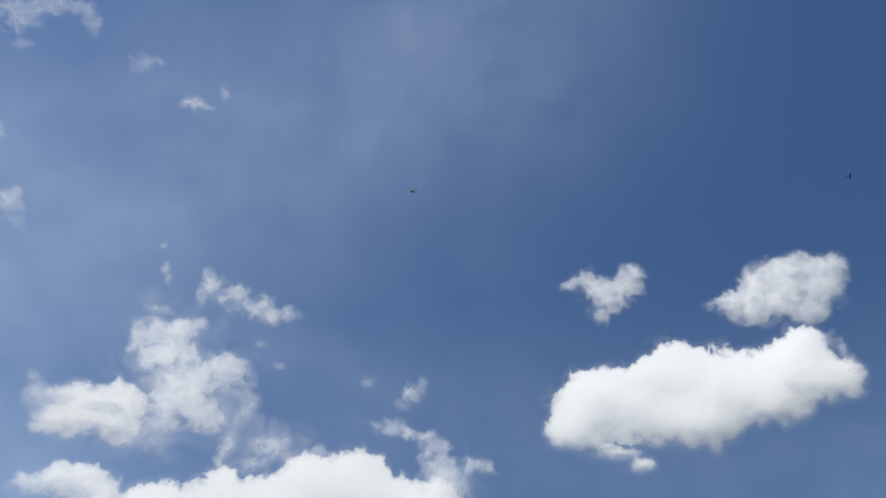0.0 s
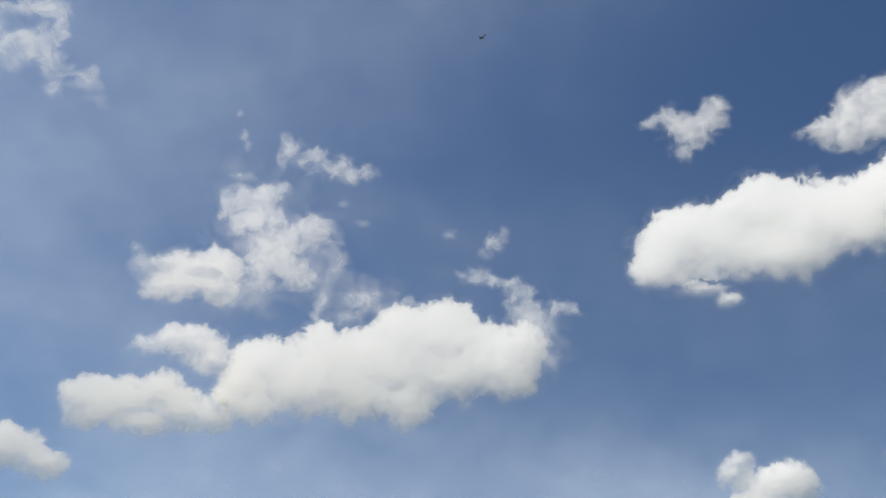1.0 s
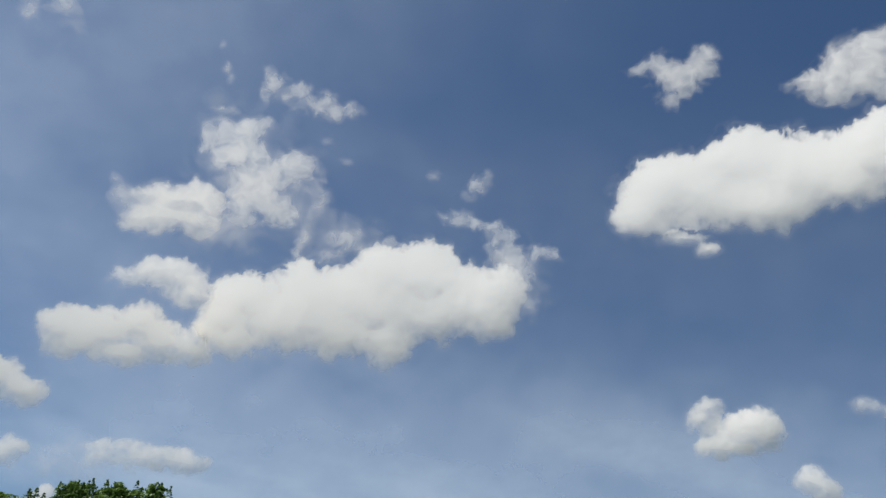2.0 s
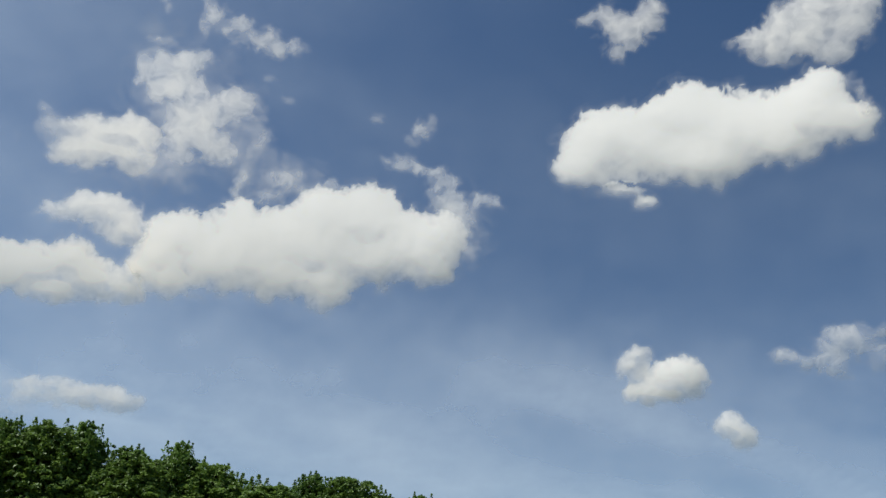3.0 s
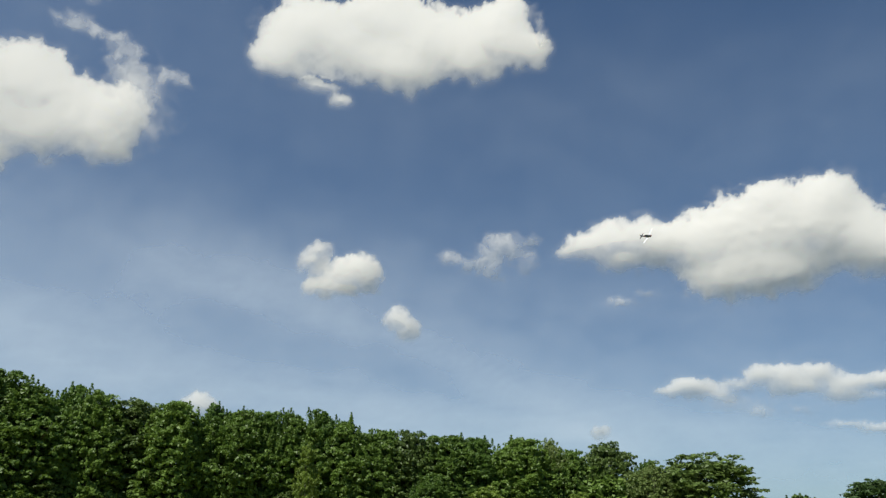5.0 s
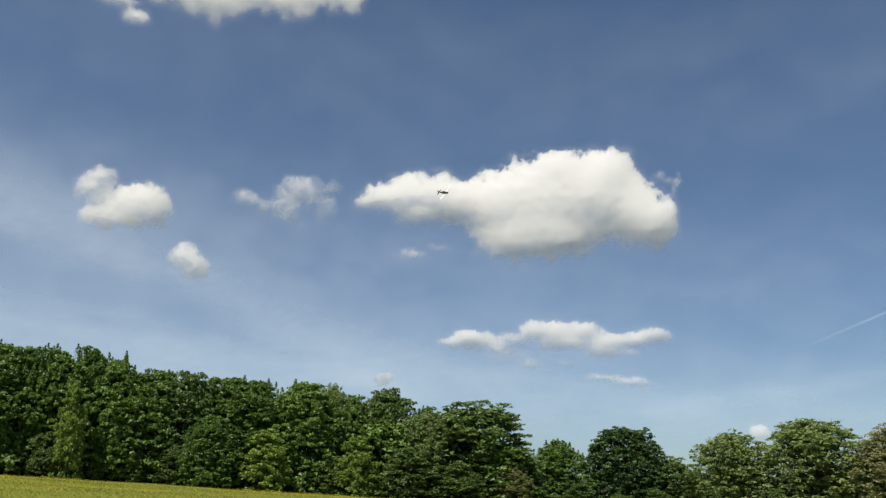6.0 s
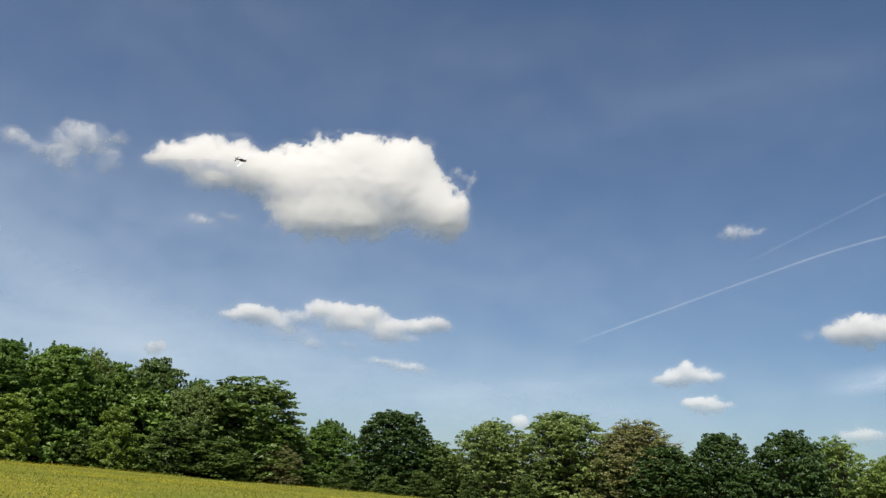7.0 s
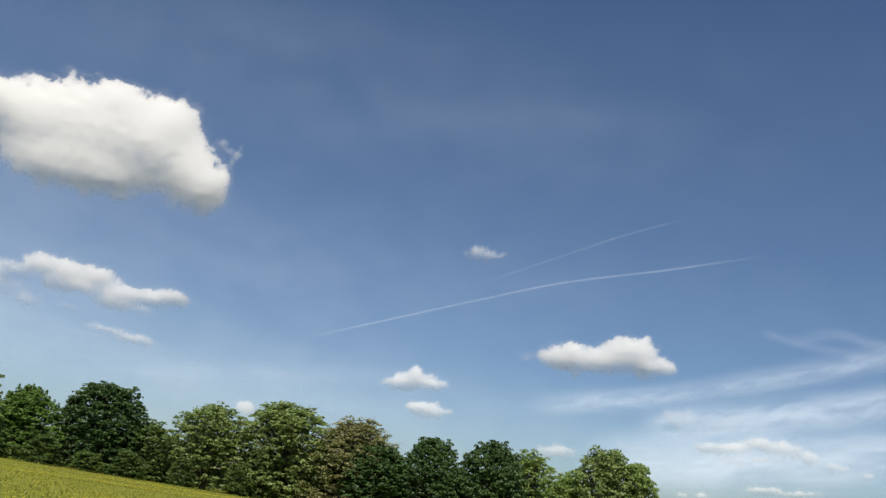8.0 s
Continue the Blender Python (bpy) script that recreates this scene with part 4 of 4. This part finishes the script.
# kind, azimuth, distance, elevation of the top, width
WOOD = [
    ("maple", -38.0, 84, 8.8, 13.1), ("maple", -34.6, 86, 8.6, 11.6), ("lime", -32.6, 88, 9.8, 8.7), ("maple", -30.2, 88, 10.0, 11.6), ("lime", -27.7, 90, 10.4, 10.2),
    ("maple", -24.4, 88, 9.4, 11.6), ("lime", -21.4, 90, 10.1, 9.5), ("maple", -19.0, 90, 9.0, 11.6), ("maple", -15.4, 88, 8.4, 13.8), ("lime", -12.5, 91, 9.2, 10.2),
    ("maple", -9.9, 91, 9.2, 11.0), ("maple", -7.6, 90, 8.6, 11.0), ("lime", -5.0, 92, 8.6, 9.5), ("maple", -3.6, 91, 8.3, 8.7), ("oak", -0.6, 94, 7.8, 13.1),
]
WOOD += [
    ("maple", 1.8, 90, 7.9, 9.8), ("lime", 4.2, 92, 7.9, 7.8), ("maple", 6.0, 91, 7.6, 9.1), ("lime", 7.8, 92, 7.6, 7.8), ("maple", 9.4, 92, 7.6, 9.1),
    ("lime", 11.5, 93, 7.7, 8.5), ("maple", 13.2, 92, 7.3, 8.5), ("maple", 15.6, 93, 6.5, 9.8), ("oak", 17.8, 93, 6.5, 8.5), ("maple", 20.7, 93, 6.2, 10.4),
    ("lime", 22.4, 94, 6.1, 9.1), ("maple", 25.4, 95, 6.0, 11.1), ("ash", 27.7, 97, 5.9, 4.8), ("oak", 31.3, 99, 5.7, 9.1), ("lime", 34.2, 97, 4.4, 7.8),
]
WOOD += [
    ("oak", 37.6, 99, 4.8, 15.6), ("lime", 43.6, 104, 2.2, 9.1), ("chestnut", 48.2, 106, 3.05, 10.8), ("oak", 50.9, 106, 1.1, 7.2), ("bush", 52.6, 112, 0.2, 8.4),
    ("ash", 55.2, 104, 2.7, 10.8), ("ash", 60.2, 104, 3.4, 14.4), ("brown", 65.0, 101.5, 3.0, 14.0), ("chestnut", 66.8, 98, 1.35, 9.4), ("chestnut", 70.5, 101, 2.35, 8.2),
    ("chestnut", 74.7, 103, 2.65, 9.6), ("willow", 77.6, 108, 2.3, 9.0), ("willow", 79.9, 108, 1.3, 7.2), ("ash", 82.5, 108, 3.0, 10.5), ("willow", 84.6, 108, 2.3, 7.5),
]
WOOD += [
    ("blossom", 10.6, 87, 5.6, 3.2), ("blossom", 23.2, 88.5, 2.8, 5.5), ("blossom", 29.5, 90, 2.4, 5.0), ("blossom", -12, 82, 4.6, 6), ("lime", 19.3, 88, 3.6, 6), ("oak", 40.6, 98, 1.2, 7),
    # the brown one at 40.2 is a low brownish shrub, built from the tree model
    ("maple", 28.9, 97, 5.2, 8.0), ("ash", 34.3, 95, 4.2, 6.5), ("brown", 40.2, 95, 0.5, 6.5), ("bush", 33.0, 91, 1.6, 8), ("bush", 36.5, 91, 0.6, 8),
]
for kind, az, dist, el, width in WOOD:
    stand(kind, az, dist, top_height(az, dist, el), width)
g = rng(4)
for az in np.arange(-39, 40, 2.7):  # the wood's second row, behind
    a = az + g.uniform(-0.8, 0.8)
    e = np.interp(a, [-35, -20, 0, 14, 25, 38], [8.3, 8.4, 7.0, 6.2, 4.9, 2.8]) + g.uniform(-0.4, 0.4)
    stand("wood", a, 98 + g.uniform(-2, 3), top_height(a, 98, e), 9.5, "trees further back in the wood")
for az in np.arange(40, 100, 3.1):  # lower growth behind the single trees
    a = az + g.uniform(-0.8, 0.8)
    stand("bush" if g.random() < 0.6 else "oak", a, 116 + g.uniform(-2, 3), top_height(a, 116, np.interp(a, [40, 52, 60, 85, 100], [1.2, -0.3, 0.4, 0.3, -0.8]) + g.uniform(-0.3, 0.3)), 9.0, "growth behind the field's edge")
for az in np.arange(-36, 91, 3.0):  # shrubs along the foot of the trees
    a = az + g.uniform(-0.9, 0.9)
    d = np.interp(a, [-35, 0, 30, 50, 64, 90], [84, 87.5, 92, 99, 101, 105]) + g.uniform(-1.5, 1.5)
    stand("blossom" if g.random() < 0.06 else "bush", a, d, g.uniform(2.2, 4.4), g.uniform(2.8, 4.8), "shrubs along the field's edge")

# ---- meadow: grass and buttercups ----
BLADE = leaf_material("grass_blade", (0.190, 0.215, 0.030), (0.290, 0.292, 0.045), 0.45)
PETAL = leaf_material("buttercup_petal", (0.55, 0.42, 0.02), (0.75, 0.60, 0.04), 0.3)


def scatter(g, n, near, far, a0, a1):
    d = np.sqrt(g.uniform(near ** 2, far ** 2, n))
    a = np.radians(g.uniform(a0, a1, n))
    x, y = d * np.sin(a), d * np.cos(a)
    return x, y, field_z(x, y)


def grass(n, seed):
    g = rng(seed)
    x, y, z = scatter(g, n, 24, 100, -6, 72)
    tall = 0.04 + 0.10 * fbm(x / 5, y / 5, 77, 3) * g.uniform(0.5, 1.4, n)
    base = np.stack([x, y, z - 0.02], 1)
    a = g.uniform(0, 2 * np.pi, n)
    s = np.stack([np.cos(a), np.sin(a), np.zeros(n)], 1) * g.uniform(0.010, 0.03, n)[:, None]
    tip = np.stack([g.normal(0, 0.06, n), g.normal(0, 0.06, n), tall], 1)
    me = leaves_mesh("grass", np.stack([base - s, base + s, base + s * 0.4 + tip, base - s * 0.4 + tip], 1), BLADE)
    tagged(new("grass", me), "long green meadow grass going to seed", "grass", kind="stuff")


def buttercups(n, seed):
    g = rng(seed)
    x, y, z = scatter(g, n * 4, 24, 98, -6, 72)
    keep = fbm(x / 7 + 3, y / 7, 91, 4) + g.normal(0, 0.07, len(x)) > 0.53
    x, y, z = x[keep][:n], y[keep][:n], z[keep][:n]
    n = len(x)
    c = np.stack([x, y, z + 0.11 + g.uniform(-0.05, 0.06, n)], 1)
    d = g.normal(size=(n, 3)) * 0.5 + np.array([0, 0, 1.0])
    d /= np.linalg.norm(d, axis=1)[:, None]
    a = np.cross(d, g.normal(size=(n, 3)))
    a /= np.linalg.norm(a, axis=1)[:, None]
    b = np.cross(d, a)
    r = g.uniform(0.010, 0.02, n)[:, None]
    me = leaves_mesh("buttercups", np.stack([c - a * r, c - b * r, c + a * r, c + b * r], 1), PETAL)
    tagged(new("buttercups", me), "yellow buttercup flowers among the meadow grass", "flowers", kind="stuff")


grass(110000, 8)
buttercups(60000, 9)

# ---- model aircraft in flight ----


def paint(name, colour, rough=0.35):
    m, nt, nodes, links, bsdf, out = mat(name)
    c = ramp(nt, noise_tex(nt, 9.0, 5.0), [(0.3, tuple(k * 0.85 for k in colour)), (0.7, colour)])
    links.new(c, bsdf.inputs["Base Color"])
    bsdf.inputs["Roughness"].default_value = rough
    return m


WHITE, YELLOW, RED = paint("white_paint", (0.8, 0.8, 0.78)), paint("yellow_paint", (0.62, 0.48, 0.05)), paint("red_paint", (0.45, 0.05, 0.03))
DARK, GLASS = paint("dark_paint", (0.05, 0.05, 0.055)), paint("canopy_tint", (0.03, 0.04, 0.05), 0.08)


def aerofoil(bm, root, tip, chord_root, chord_tip, thick, upright=False, split=False):
    """A lifting surface from root to tip (x ahead, y left, z up), with a rounded leading edge."""
    prof = [(0.0, 0.0), (0.06, 0.42), (0.25, 0.62), (0.6, 0.4), (1.0, 0.02), (0.6, -0.22), (0.25, -0.35), (0.06, -0.28)]
    rings = []
    for j in range(9):
        t = j / 8
        c = Vector(root).lerp(Vector(tip), t)
        ch = chord_root + (chord_tip - chord_root) * t
        ch *= math.sqrt(max(1 - max(t - 0.8, 0) ** 2 / 0.045, 0.12))
        ring = []
        for px, pz in prof:
            o = Vector((ch * (0.3 - px), 0, 0)) + (Vector((0, 1, 0)) if upright else Vector((0, 0, 1))) * pz * thick * ch
            ring.append(bm.verts.new(c + o))
        rings.append(ring)
    n = len(prof)
    for a, b in zip(rings, rings[1:]):
        for k in range(n):
            fc = bm.faces.new((a[k], a[(k + 1) % n], b[(k + 1) % n], b[k]))
            if split and k >= 4:
                fc.material_index = 1
    bm.faces.new(rings[0])
    bm.faces.new(rings[-1][::-1])


def body_of_revolution(bm, sections, sides=14):
    rings = [[bm.verts.new((x, w * math.cos(2 * math.pi * k / sides), zc + h * math.sin(2 * math.pi * k / sides))) for k in range(sides)] for x, w, h, zc in sections]
    for a, b in zip(rings, rings[1:]):
        for k in range(sides):
            bm.faces.new((a[k], a[(k + 1) % sides], b[(k + 1) % sides], b[k]))
    bm.faces.new(rings[0][::-1])
    bm.faces.new(rings[-1])


def aircraft(label, fuselage_paint, belly, wing_top, wing_under, tail_paint, span=1.55):
    top = new("model_aircraft")
    top.empty_display_size = 0.2
    k = span / 1.55

    def finish(name, bm, material, lab="", second=None):
        bmesh.ops.scale(bm, vec=(k, k, k), verts=bm.verts)
        bmesh.ops.recalc_face_normals(bm, faces=bm.faces)
        ob = bm_part(name, bm, material, top, lab)
        if second:
            ob.data.materials.append(second)
        return ob

    bm = bmesh.new()
    body_of_revolution(bm, [(0.44, 0.06, 0.06, 0.0), (0.40, 0.085, 0.085, 0.0), (0.30, 0.092, 0.092, 0.0), (0.12, 0.085, 0.10, 0.0), (-0.12, 0.075, 0.095, 0.005), (-0.38, 0.05, 0.065, 0.02), (-0.62, 0.028, 0.035, 0.035), (-0.70, 0.01, 0.015, 0.04)])
    bm.normal_update()
    for fc in bm.faces:
        if fc.calc_center_median().z < -0.045:
            fc.material_index = 1
    finish("fuselage", bm, fuselage_paint, "", belly)
    bm = bmesh.new()
    body_of_revolution(bm, [(-0.20, 0.0775, 0.094, 0.008), (-0.26, 0.072, 0.086, 0.012)])
    finish("fuselage_band", bm, RED, "red painted band")
    for side, nm in ((1, "wing"), (-1, "wing")):
        bm = bmesh.new()
        aerofoil(bm, (0.1, 0.03 * side, -0.06), (0.06, 0.775 * side, 0.0), 0.30, 0.17, 0.12, split=True)
        finish(nm, bm, wing_top, "", wing_under)
        bm = bmesh.new()
        aerofoil(bm, (-0.6, 0.01 * side, 0.05), (-0.62, 0.28 * side, 0.05), 0.17, 0.11, 0.09)
        finish("tailplane", bm, tail_paint)
    bm = bmesh.new()
    aerofoil(bm, (-0.6, 0, 0.04), (-0.66, 0, 0.25), 0.19, 0.11, 0.09, upright=True)
    finish("fin", bm, tail_paint)
    bm = bmesh.new()
    body_of_revolution(bm, [(0.14, 0.02, 0.01, 0.085), (0.08, 0.05, 0.06, 0.09), (-0.05, 0.055, 0.075, 0.09), (-0.18, 0.045, 0.055, 0.085), (-0.26, 0.015, 0.01, 0.085)])
    finish("canopy", bm, GLASS, "dark tinted canopy")
    bm = bmesh.new()
    body_of_revolution(bm, [(0.52, 0.004, 0.004, 0), (0.49, 0.025, 0.025, 0), (0.44, 0.036, 0.036, 0)])
    finish("spinner", bm, RED)
    for s in (1, -1):
        bm = bmesh.new()
        aerofoil(bm, (0.468, 0.02 * s, 0.0), (0.468, 0.17 * s, 0.02 * s), 0.03, 0.02, 0.2)
        finish("propeller_blade", bm, DARK)
    return tagged(top, label, "model aircraft", "model aircraft in the air")


def fly(ob, az, el, dist, ahead, roll, climb=0.0):
    """Put an aircraft in the air; ahead: its heading as (right, away) seen from the field, roll: to its right."""
    place = way(az, el) * dist + Vector(EYE)
    a = radians(az)
    right, away = Vector((math.cos(a), -math.sin(a), 0)), Vector((math.sin(a), math.cos(a), 0))
    fwd = (right * ahead[0] + away * ahead[1] + Vector((0, 0, climb))).normalized()
    left = Vector((0, 0, 1)).cross(fwd).normalized()
    turn = Matrix((fwd, left, fwd.cross(left))).transposed().to_4x4()
    ob.matrix_basis = Matrix.Translation(place) @ turn @ Matrix.Rotation(radians(roll), 4, "X")


fly(aircraft("propeller model aircraft with white wings and dark fuselage, banking", DARK, WHITE, WHITE, YELLOW, DARK), 35.5, 19.95, 64.0, (0.62, -0.70), 62, -0.26)
fly(aircraft("small dark model aircraft high in the blue sky", DARK, DARK, DARK, DARK, DARK, 1.3), -10.24, 49.0, 110.0, (-0.7, 0.7), -30)
fly(aircraft("small dark model aircraft far off in the blue sky", DARK, DARK, DARK, DARK, DARK, 1.2), 33.69, 45.75, 150.0, (0.9, 0.4), -20)
